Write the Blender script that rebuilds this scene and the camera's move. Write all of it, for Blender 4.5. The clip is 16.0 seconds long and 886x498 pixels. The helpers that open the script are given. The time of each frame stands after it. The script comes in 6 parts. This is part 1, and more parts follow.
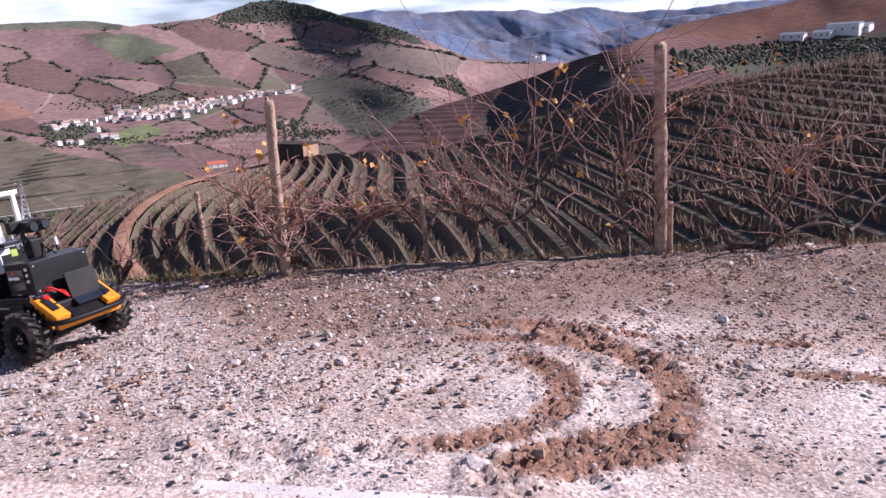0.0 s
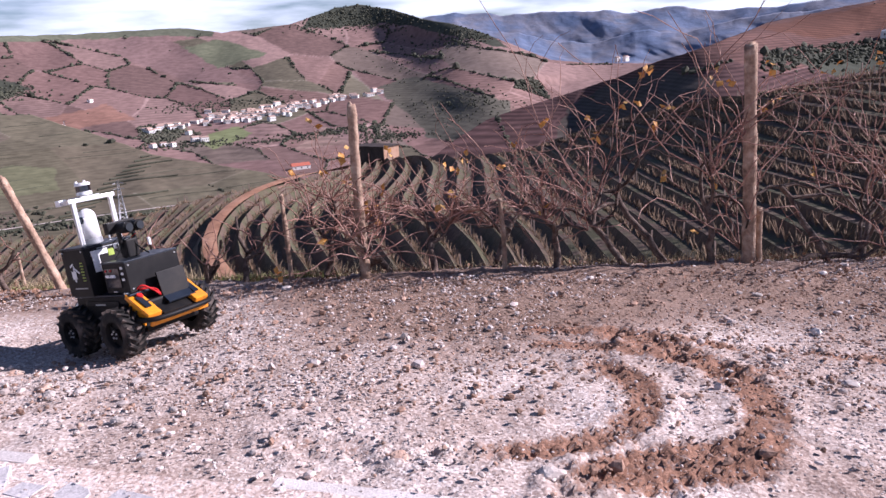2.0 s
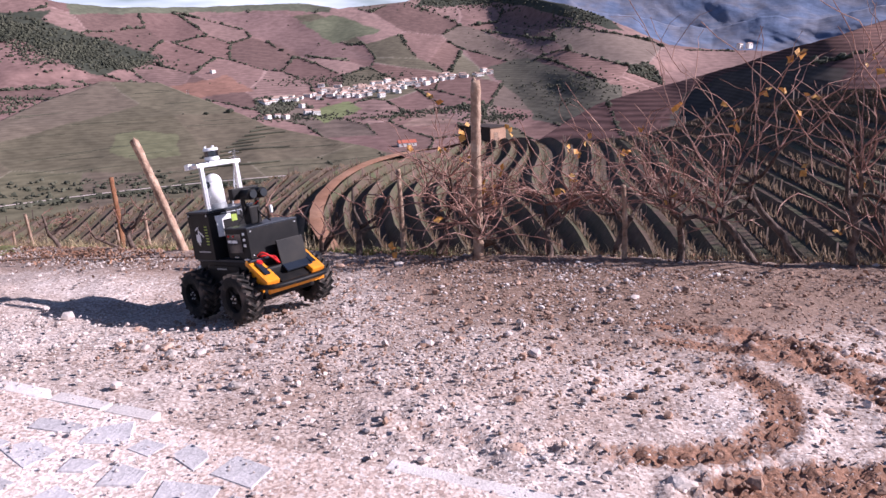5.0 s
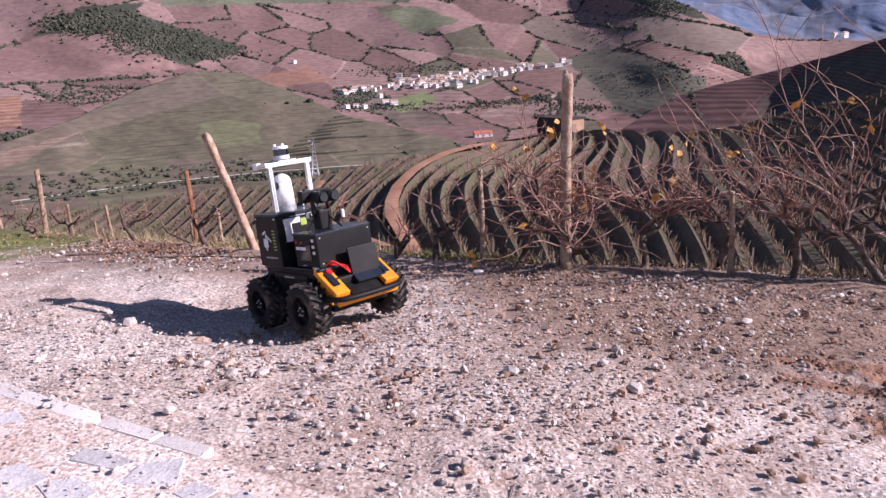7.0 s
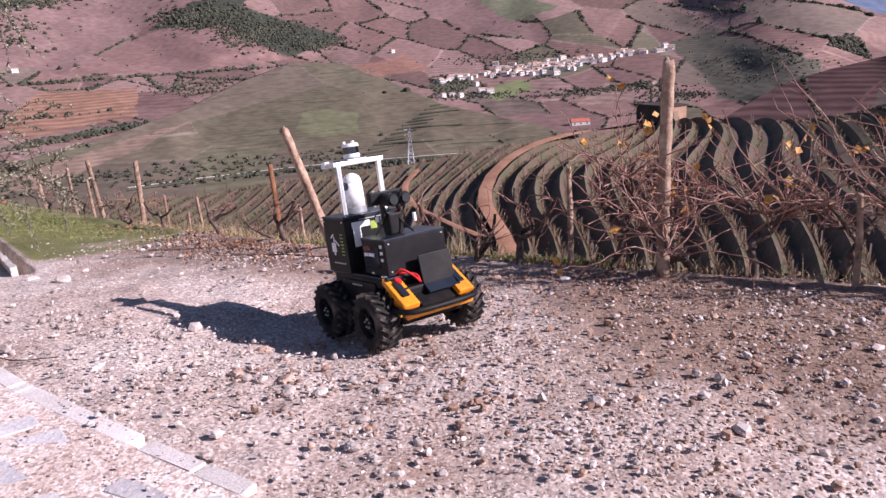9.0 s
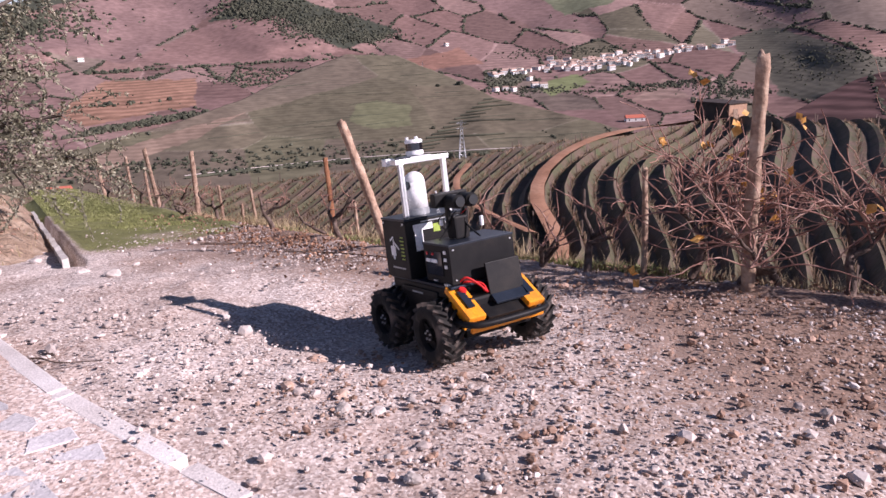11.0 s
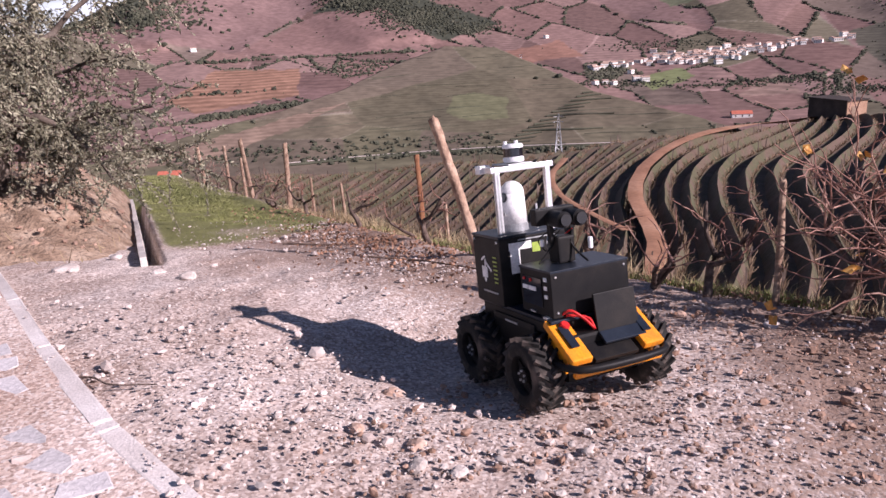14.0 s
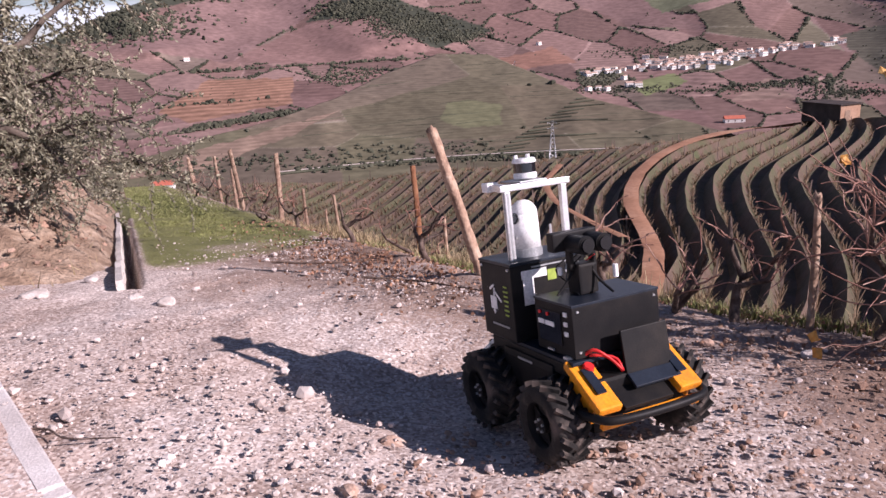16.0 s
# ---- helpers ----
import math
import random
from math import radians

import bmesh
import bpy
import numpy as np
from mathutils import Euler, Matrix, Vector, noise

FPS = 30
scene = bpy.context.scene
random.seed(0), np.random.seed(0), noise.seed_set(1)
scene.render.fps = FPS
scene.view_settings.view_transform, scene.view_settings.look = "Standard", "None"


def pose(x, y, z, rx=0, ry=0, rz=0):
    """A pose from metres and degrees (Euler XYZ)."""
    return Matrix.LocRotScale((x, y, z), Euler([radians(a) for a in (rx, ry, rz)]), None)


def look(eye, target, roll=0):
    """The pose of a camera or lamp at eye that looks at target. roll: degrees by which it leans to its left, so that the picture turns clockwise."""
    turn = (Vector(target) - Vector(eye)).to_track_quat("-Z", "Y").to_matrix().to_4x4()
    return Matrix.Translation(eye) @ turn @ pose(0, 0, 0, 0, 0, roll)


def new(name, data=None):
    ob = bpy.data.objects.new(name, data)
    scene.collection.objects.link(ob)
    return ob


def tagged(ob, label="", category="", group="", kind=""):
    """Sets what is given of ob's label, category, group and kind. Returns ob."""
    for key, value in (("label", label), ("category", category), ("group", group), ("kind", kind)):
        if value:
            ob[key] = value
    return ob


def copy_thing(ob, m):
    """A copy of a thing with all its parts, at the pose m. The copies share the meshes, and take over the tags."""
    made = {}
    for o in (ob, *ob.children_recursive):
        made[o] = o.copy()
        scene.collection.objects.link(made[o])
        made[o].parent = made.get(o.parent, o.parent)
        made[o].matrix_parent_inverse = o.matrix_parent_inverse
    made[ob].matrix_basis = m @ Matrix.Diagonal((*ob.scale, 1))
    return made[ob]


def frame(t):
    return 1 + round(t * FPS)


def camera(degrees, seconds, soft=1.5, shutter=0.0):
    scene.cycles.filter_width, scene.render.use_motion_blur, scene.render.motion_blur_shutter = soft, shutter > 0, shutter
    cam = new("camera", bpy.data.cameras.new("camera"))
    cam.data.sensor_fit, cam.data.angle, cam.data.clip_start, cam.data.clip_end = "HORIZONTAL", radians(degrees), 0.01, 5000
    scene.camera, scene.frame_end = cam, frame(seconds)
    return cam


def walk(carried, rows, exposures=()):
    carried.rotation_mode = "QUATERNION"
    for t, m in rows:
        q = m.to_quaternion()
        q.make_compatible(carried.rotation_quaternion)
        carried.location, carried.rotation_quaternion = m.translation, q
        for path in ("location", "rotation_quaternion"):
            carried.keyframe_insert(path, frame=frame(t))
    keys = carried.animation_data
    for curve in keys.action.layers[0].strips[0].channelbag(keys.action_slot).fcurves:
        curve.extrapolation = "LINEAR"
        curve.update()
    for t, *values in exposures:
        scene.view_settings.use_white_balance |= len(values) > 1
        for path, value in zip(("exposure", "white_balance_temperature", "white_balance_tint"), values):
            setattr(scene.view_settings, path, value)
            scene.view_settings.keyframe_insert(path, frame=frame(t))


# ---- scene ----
cam = camera(60.5, 16.0)
PATH = [
    (0, (-0.124, 0.177, 1.536), (0.024, 2.109, 1.039), -3.08),
    (0.5, (-0.114, 0.178, 1.544), (-0.032, 2.115, 1.053), -3.70),
    (1, (-0.118, 0.178, 1.547), (-0.095, 2.119, 1.066), -3.71),
    (1.5, (-0.133, 0.177, 1.544), (-0.160, 2.120, 1.072), -3.72),
    (2, (-0.126, 0.192, 1.546), (-0.182, 2.132, 1.067), -3.73),
    (2.5, (-0.130, 0.195, 1.546), (-0.204, 2.134, 1.064), -3.83),
    (3, (-0.128, 0.194, 1.550), (-0.233, 2.133, 1.073), -3.94),
    (3.5, (-0.134, 0.185, 1.549), (-0.271, 2.124, 1.079), -3.84),
    (4, (-0.157, 0.185, 1.543), (-0.343, 2.117, 1.062), -2.45),
    (4.2, (-0.174, 0.190, 1.537), (-0.393, 2.117, 1.047), -2.05),
    (6.3, (-0.350, 0.646, 1.511), (-0.784, 2.527, 0.986), -2.46),
    (6.5, (-0.352, 0.672, 1.512), (-0.814, 2.547, 0.989), -2.15),
    (7, (-0.401, 0.766, 1.518), (-0.906, 2.628, 0.988), -2.25),
    (7.5, (-0.458, 0.868, 1.517), (-0.990, 2.724, 0.992), -3.14),
    (8, (-0.442, 0.986, 1.512), (-1.053, 2.816, 0.984), -2.32),
    (8.5, (-0.425, 1.078, 1.505), (-1.109, 2.878, 0.964), -3.19),
    (9, (-0.434, 1.165, 1.509), (-1.172, 2.942, 0.962), -3.37),
    (9.2, (-0.442, 1.180, 1.514), (-1.209, 2.944, 0.966), -3.06),
    (11.3, (-0.647, 1.466, 1.486), (-1.543, 3.165, 0.930), -2.88),
    (11.5, (-0.623, 1.497, 1.490), (-1.561, 3.175, 0.937), -2.85),
    (12, (-0.658, 1.547, 1.484), (-1.666, 3.186, 0.938), -2.89),
    (12.5, (-0.769, 1.628, 1.480), (-1.791, 3.258, 0.936), -3.17),
    (13, (-0.844, 1.675, 1.477), (-1.816, 3.338, 0.940), -2.71),
    (13.5, (-0.865, 1.758, 1.470), (-1.845, 3.412, 0.920), -3.31),
    (14, (-0.900, 1.876, 1.466), (-1.962, 3.474, 0.903), -2.84),
    (14.5, (-0.905, 1.971, 1.470), (-2.007, 3.544, 0.913), -2.00),
    (15, (-0.947, 2.041, 1.465), (-2.080, 3.592, 0.909), -3.37),
    (15.5, (-1.050, 2.120, 1.465), (-2.160, 3.685, 0.901), -3.20),
    (16, (-1.139, 2.186, 1.439), (-2.192, 3.796, 0.893), -3.24),
]
walk(cam, [(t, look(e, g, r)) for t, e, g, r in PATH], [(0.0, 0.74, 5850, 27), (8.0, 0.64, 6050, 29), (16.0, 0.53, 6300, 30)])

# ---- world and sun ----
SUN_AZ, SUN_EL = 82.0, 30.0            # degrees from +y towards +x; height over the horizon
world = bpy.data.worlds.new("world")
scene.world = world
world.use_nodes = True
wn, wl = world.node_tree.nodes, world.node_tree.links
sky = wn.new("ShaderNodeTexSky")
sky.sky_type, sky.sun_disc = "NISHITA", False
sky.sun_elevation, sky.sun_rotation = radians(SUN_EL), radians(SUN_AZ)
sky.air_density, sky.dust_density, sky.ozone_density = 1.0, 0.2, 3.5
tc = wn.new("ShaderNodeTexCoord")
mp = wn.new("ShaderNodeMapping")
mp.inputs["Scale"].default_value = (2.2, 2.2, 14.0)
cloud = wn.new("ShaderNodeTexNoise")
cloud.inputs["Scale"].default_value, cloud.inputs["Detail"].default_value = 3.0, 7.0
ramp = wn.new("ShaderNodeValToRGB")
ramp.color_ramp.elements[0].position, ramp.color_ramp.elements[1].position = 0.30, 0.66
mixw = wn.new("ShaderNodeMix")
mixw.data_type = "RGBA"
mixw.inputs["B"].default_value = (16.0, 17.2, 18.8, 1)
wl.new(tc.outputs["Generated"], mp.inputs[0])
wl.new(mp.outputs[0], cloud.inputs["Vector"])
wl.new(cloud.outputs["Fac"], ramp.inputs[0])
low = wn.new("ShaderNodeSeparateXYZ")
wl.new(tc.outputs["Generated"], low.inputs[0])
bankfac = wn.new("ShaderNodeMapRange")                 # the cloud thins out overhead
bankfac.inputs["From Min"].default_value, bankfac.inputs["From Max"].default_value = 0.05, 0.30
bankfac.inputs["To Min"].default_value, bankfac.inputs["To Max"].default_value = 1.0, 0.0
wl.new(low.outputs[2], bankfac.inputs[0])
thin = wn.new("ShaderNodeMath")
thin.operation = "MULTIPLY"
wl.new(ramp.outputs[0], thin.inputs[0])
wl.new(bankfac.outputs[0], thin.inputs[1])
wl.new(thin.outputs[0], mixw.inputs["Factor"])
wl.new(sky.outputs[0], mixw.inputs["A"])
wl.new(mixw.outputs["Result"], wn["Background"].inputs[0])
wn["Background"].inputs[1].default_value = 0.049
sun = new("sun", bpy.data.lights.new("sun", "SUN"))
sun.data.energy, sun.data.angle, sun.data.color = 5.0, radians(0.5), (1.0, 0.94, 0.87)
sd = Vector((math.sin(radians(SUN_AZ)) * math.cos(radians(SUN_EL)), math.cos(radians(SUN_AZ)) * math.cos(radians(SUN_EL)), math.sin(radians(SUN_EL))))
sun.matrix_world = look(sd * 50, (0, 0, 0))

# ---- materials ----
def material(name, colors, scale=8.0, rough=0.8, bump=0.3, metal=0.0, fine=60.0, island=0.0, rnd=0.0, bump_dist=0.01, spec=0.3, coords="Object"):
    """A surface whose colour wanders between colors at one scale, with a fine grain and relief at another."""
    m = bpy.data.materials.new(name)
    m.use_nodes = True
    n, l = m.node_tree.nodes, m.node_tree.links
    b = n["Principled BSDF"]
    b.inputs["Roughness"].default_value, b.inputs["Metallic"].default_value = rough, metal
    b.inputs["Specular IOR Level"].default_value = spec
    t = n.new("ShaderNodeTexCoord")
    big = n.new("ShaderNodeTexNoise")
    big.inputs["Scale"].default_value, big.inputs["Detail"].default_value = scale, 6.0
    l.new(t.outputs[coords], big.inputs["Vector"])
    r = n.new("ShaderNodeValToRGB")
    while len(r.color_ramp.elements) < len(colors):
        r.color_ramp.elements.new(0.5)
    for k, (e, c) in enumerate(zip(r.color_ramp.elements, colors)):
        e.position, e.color = 0.28 + 0.44 * k / max(1, len(colors) - 1), (*c, 1)
    l.new(big.outputs["Fac"], r.inputs[0])
    small = n.new("ShaderNodeTexNoise")
    small.inputs["Scale"].default_value, small.inputs["Detail"].default_value = fine, 4.0
    l.new(t.outputs[coords], small.inputs["Vector"])
    mr = n.new("ShaderNodeMapRange")
    mr.inputs["To Min"].default_value, mr.inputs["To Max"].default_value = 0.6, 1.4
    l.new(small.outputs["Fac"], mr.inputs[0])
    last = mr.outputs[0]
    if island or rnd:
        src = n.new("ShaderNodeNewGeometry").outputs["Random Per Island"] if island else n.new("ShaderNodeObjectInfo").outputs["Random"]
        mr2 = n.new("ShaderNodeMapRange")
        a = island or rnd
        mr2.inputs["To Min"].default_value, mr2.inputs["To Max"].default_value = 1 - a, 1 + a
        l.new(src, mr2.inputs[0])
        mm = n.new("ShaderNodeMath")
        mm.operation = "MULTIPLY"
        l.new(last, mm.inputs[0])
        l.new(mr2.outputs[0], mm.inputs[1])
        last = mm.outputs[0]
    mul = n.new("ShaderNodeVectorMath")
    mul.operation = "SCALE"
    l.new(r.outputs[0], mul.inputs[0])
    l.new(last, mul.inputs["Scale"])
    l.new(mul.outputs[0], b.inputs["Base Color"])
    if bump:
        bp = n.new("ShaderNodeBump")
        bp.inputs["Strength"].default_value, bp.inputs["Distance"].default_value = bump, bump_dist
        l.new(small.outputs["Fac"], bp.inputs["Height"])
        l.new(bp.outputs[0], b.inputs["Normal"])
    return m


def field_material(name, attr, stripe, grain, relief, darkest=0.35):
    """Land whose colour comes with its plots, crossed by the planting lines that follow the slope's contours."""
    m = bpy.data.materials.new(name)
    m.use_nodes = True
    n, l = m.node_tree.nodes, m.node_tree.links
    b = n["Principled BSDF"]
    b.inputs["Roughness"].default_value, b.inputs["Specular IOR Level"].default_value = 0.95, 0.05
    col = n.new("ShaderNodeAttribute")
    col.attribute_name = attr
    t = n.new("ShaderNodeTexCoord")
    w = n.new("ShaderNodeTexWave")
    w.bands_direction = "Z"
    w.inputs["Scale"].default_value, w.inputs["Distortion"].default_value = stripe, 3.0
    w.inputs["Detail"].default_value, w.inputs["Detail Scale"].default_value = 3.0, 0.04
    l.new(t.outputs["Object"], w.inputs["Vector"])
    ns = n.new("ShaderNodeTexNoise")
    ns.inputs["Scale"].default_value, ns.inputs["Detail"].default_value = grain, 8.0
    l.new(t.outputs["Object"], ns.inputs["Vector"])
    mr = n.new("ShaderNodeMapRange")
    mr.inputs["From Min"].default_value, mr.inputs["From Max"].default_value = 0.3, 0.7
    mr.inputs["To Min"].default_value, mr.inputs["To Max"].default_value = 0.78, 1.22
    l.new(ns.outputs["Fac"], mr.inputs[0])
    dark = n.new("ShaderNodeMapRange")
    dark.inputs["To Min"].default_value, dark.inputs["To Max"].default_value = 1.0, darkest
    sm = n.new("ShaderNodeMath")
    sm.operation = "MULTIPLY"
    l.new(w.outputs["Fac"], sm.inputs[0])
    l.new(col.outputs["Alpha"], sm.inputs[1])
    l.new(sm.outputs[0], dark.inputs[0])
    mm = n.new("ShaderNodeMath")
    mm.operation = "MULTIPLY"
    l.new(mr.outputs[0], mm.inputs[0])
    l.new(dark.outputs[0], mm.inputs[1])
    mul = n.new("ShaderNodeVectorMath")
    mul.operation = "SCALE"
    l.new(col.outputs["Color"], mul.inputs[0])
    l.new(mm.outputs[0], mul.inputs["Scale"])
    l.new(mul.outputs[0], b.inputs["Base Color"])
    bp = n.new("ShaderNodeBump")
    bp.inputs["Strength"].default_value, bp.inputs["Distance"].default_value = 0.22, relief
    l.new(ns.outputs["Fac"], bp.inputs["Height"])
    l.new(bp.outputs[0], b.inputs["Normal"])
    return m


def gravel_material(name="gravel", lift=1.0):
    """Pale crushed granite mixed with sand; the attribute mud brings in the dark churned soil, turf the short green grass."""
    m = bpy.data.materials.new(name)
    m.use_nodes = True
    n, l = m.node_tree.nodes, m.node_tree.links
    b = n["Principled BSDF"]
    b.inputs["Roughness"].default_value, b.inputs["Specular IOR Level"].default_value = 0.95, 0.1
    t = n.new("ShaderNodeTexCoord")
    v = n.new("ShaderNodeTexVoronoi")
    v.inputs["Scale"].default_value = 80.0
    l.new(t.outputs["Object"], v.inputs["Vector"])
    sep = n.new("ShaderNodeSeparateColor")
    l.new(v.outputs["Color"], sep.inputs[0])
    grit = n.new("ShaderNodeValToRGB")
    cr = grit.color_ramp
    cr.elements.new(0.35), cr.elements.new(0.75)
    for e, (p, c) in zip(cr.elements, ((0.0, (0.325, 0.262, 0.235)), (0.35, (0.51, 0.435, 0.40)), (0.75, (0.64, 0.57, 0.53)), (1.0, (0.83, 0.775, 0.74)))):
        e.position, e.color = p, (*[min(0.9, q * lift) for q in c], 1)
    l.new(sep.outputs[0], grit.inputs[0])
    big = n.new("ShaderNodeTexNoise")
    big.inputs["Scale"].default_value, big.inputs["Detail"].default_value = 1.1, 8.0
    l.new(t.outputs["Object"], big.inputs["Vector"])
    earth = n.new("ShaderNodeValToRGB")
    earth.color_ramp.elements[0].position, earth.color_ramp.elements[1].position = 0.35, 0.68
    earth.color_ramp.elements[0].color, earth.color_ramp.elements[1].color = (1.08, 1.04, 1.02, 1), (0.66, 0.55, 0.49, 1)
    l.new(big.outputs["Fac"], earth.inputs[0])
    mx = n.new("ShaderNodeMix")
    mx.data_type, mx.blend_type = "RGBA", "MULTIPLY"
    mx.inputs["Factor"].default_value = 1.0
    l.new(grit.outputs[0], mx.inputs["A"])
    l.new(earth.outputs[0], mx.inputs["B"])
    fine = n.new("ShaderNodeTexNoise")
    fine.inputs["Scale"].default_value, fine.inputs["Detail"].default_value = 48.0, 8.0
    l.new(t.outputs["Object"], fine.inputs["Vector"])
    last = mx.outputs["Result"]
    for name, c0, c1 in (("soil", (0.17, 0.11, 0.082), (0.34, 0.24, 0.19)), ("mud", (0.17, 0.085, 0.054), (0.37, 0.21, 0.145)), ("turf", (0.125, 0.128, 0.05), (0.215, 0.215, 0.09))):
        at = n.new("ShaderNodeAttribute")
        at.attribute_name = name
        ra = n.new("ShaderNodeValToRGB")
        ra.color_ramp.elements[0].position, ra.color_ramp.elements[1].position = 0.37, 0.65
        ra.color_ramp.elements[0].color, ra.color_ramp.elements[1].color = (*c0, 1), (*c1, 1)
        l.new(fine.outputs["Fac"], ra.inputs[0])
        # ragged edges: the amount is broken up by the fine noise
        ma = n.new("ShaderNodeMath")
        ma.operation = "ADD"
        l.new(at.outputs["Fac"], ma.inputs[0])
        l.new(fine.outputs["Fac"], ma.inputs[1])
        mr = n.new("ShaderNodeMapRange")
        mr.inputs["From Min"].default_value, mr.inputs["From Max"].default_value = 0.8, 1.15
        l.new(ma.outputs[0], mr.inputs[0])
        mi = n.new("ShaderNodeMix")
        mi.data_type = "RGBA"
        l.new(mr.outputs[0], mi.inputs["Factor"])
        l.new(last, mi.inputs["A"])
        l.new(ra.outputs[0], mi.inputs["B"])
        last = mi.outputs["Result"]
    l.new(last, b.inputs["Base Color"])
    bp = n.new("ShaderNodeBump")
    bp.inputs["Strength"].default_value, bp.inputs["Distance"].default_value = 0.7, 0.012
    ad = n.new("ShaderNodeMath")
    ad.operation = "ADD"
    l.new(sep.outputs[1], ad.inputs[0])
    l.new(fine.outputs["Fac"], ad.inputs[1])
    l.new(ad.outputs[0], bp.inputs["Height"])
    l.new(bp.outputs[0], b.inputs["Normal"])
    return m


GRAVEL = gravel_material()
PALEBED = gravel_material("bleached_gravel", 1.36)
PEBBLE = material("pale_pebbles", [(0.36, 0.28, 0.25), (0.52, 0.44, 0.40), (0.68, 0.61, 0.57)], 6, 0.9, 0.4, fine=40, island=0.28)
CLOD = material("soil_clods", [(0.19, 0.115, 0.082), (0.32, 0.20, 0.145), (0.42, 0.29, 0.225)], 8, 0.95, 0.5, fine=60, island=0.3)
STONE = material("granite", [(0.36, 0.30, 0.27), (0.52, 0.45, 0.41), (0.66, 0.59, 0.55)], 9, 0.9, 0.5, fine=70, rnd=0.2)
OCHRE = material("ochre_stone", [(0.36, 0.21, 0.15), (0.52, 0.36, 0.28), (0.62, 0.48, 0.40)], 9, 0.9, 0.5, fine=70)
KERB = material("kerb_granite", [(0.52, 0.46, 0.43), (0.64, 0.58, 0.55), (0.74, 0.69, 0.66)], 5, 0.9, 0.35, fine=120, rnd=0.1)
FLAG = material("flagstone", [(0.44, 0.415, 0.42), (0.53, 0.495, 0.495), (0.63, 0.585, 0.575)], 4, 0.9, 0.5, fine=70, rnd=0.12)
WOOD = material("weathered_wood", [(0.15, 0.092, 0.064), (0.325, 0.215, 0.152), (0.46, 0.35, 0.265)], 14, 0.85, 0.7, fine=50, rnd=0.2)
RUST = material("rusty_wood", [(0.13, 0.05, 0.025), (0.25, 0.11, 0.055), (0.32, 0.17, 0.09)], 9, 0.85, 0.5, fine=60)
BARK = material("vine_bark", [(0.045, 0.03, 0.024), (0.11, 0.075, 0.06), (0.19, 0.14, 0.115)], 20, 0.9, 0.8, fine=90, island=0.3)
CANE = material("vine_canes", [(0.16, 0.07, 0.052), (0.28, 0.145, 0.11), (0.44, 0.29, 0.23)], 6, 0.7, 0.3, fine=60, island=0.35)
YLEAF = material("autumn_leaf", [(0.40, 0.15, 0.035), (0.52, 0.26, 0.06), (0.50, 0.33, 0.13)], 15, 0.6, 0.3, fine=50, island=0.3)
LITTER = material("leaf_litter", [(0.12, 0.055, 0.03), (0.26, 0.14, 0.09), (0.40, 0.27, 0.18)], 10, 0.8, 0.3, fine=50, island=0.4)
GRASS = material("short_grass", [(0.125, 0.135, 0.045), (0.20, 0.21, 0.075), (0.27, 0.265, 0.12)], 3, 0.7, 0.2, fine=30, island=0.35)
STRAW = material("dry_grass", [(0.20, 0.14, 0.075), (0.34, 0.26, 0.15), (0.45, 0.37, 0.24)], 3, 0.8, 0.2, fine=30, island=0.35)
EARTH = material("cut_earth", [(0.17, 0.11, 0.075), (0.31, 0.215, 0.15), (0.46, 0.35, 0.265)], 5.0, 0.95, 0.9, fine=30, bump_dist=0.04)
CONCRETE = material("rough_concrete", [(0.55, 0.49, 0.44), (0.74, 0.68, 0.63)], 5, 0.9, 0.6, fine=40)
SLOPE = material("terrace_soil", [(0.08, 0.05, 0.036), (0.13, 0.085, 0.06), (0.085, 0.066, 0.042), (0.13, 0.09, 0.068)], 0.25, 0.95, 0.6, fine=3.0, bump_dist=0.15)
BENCH = material("terrace_turf", [(0.104, 0.068, 0.052), (0.082, 0.080, 0.043), (0.118, 0.077, 0.060), (0.076, 0.083, 0.040)], 0.22, 0.95, 0.6, fine=4.0, bump_dist=0.1)
ROAD = material("red_track", [(0.24, 0.115, 0.065), (0.34, 0.175, 0.105), (0.40, 0.225, 0.145)], 0.3, 0.95, 0.5, fine=3.0, bump_dist=0.05)
ROWS = material("distant_vines", [(0.12, 0.075, 0.05), (0.21, 0.14, 0.09), (0.29, 0.215, 0.14)], 0.5, 0.9, 0.0, fine=4, island=0.4)
STAKES = material("grey_stakes", [(0.14, 0.10, 0.08), (0.24, 0.18, 0.15)], 0.5, 0.9, 0.0, fine=4, island=0.3)
FIELDS = field_material("plots", "plot", 0.12, 0.09, 1.6, 0.6)
FINE_FIELDS = field_material("fine_plots", "plot", 0.32, 0.16, 0.8, 0.55)
RED_FIELDS = field_material("red_plots", "plot", 0.24, 0.12, 1.2, 0.5)
SCRUB = material("scrub", [(0.038, 0.040, 0.027), (0.062, 0.064, 0.042), (0.092, 0.088, 0.062)], 0.02, 0.9, 0.0, fine=0.4, island=0.35)
# distance haze put into the colour: ridge scrub tinted blue
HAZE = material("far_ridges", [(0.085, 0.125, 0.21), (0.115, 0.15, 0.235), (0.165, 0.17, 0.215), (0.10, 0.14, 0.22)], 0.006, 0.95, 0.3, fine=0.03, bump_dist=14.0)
VALLEY = material("valley_floor", [(0.09, 0.09, 0.045), (0.16, 0.12, 0.08), (0.13, 0.14, 0.06)], 0.01, 0.95, 0.3, fine=0.1, bump_dist=1.0)
WHITEWASH = material("whitewash", [(0.74, 0.71, 0.68), (0.82, 0.80, 0.77)], 0.3, 0.85, 0.0, fine=2, rnd=0.12)
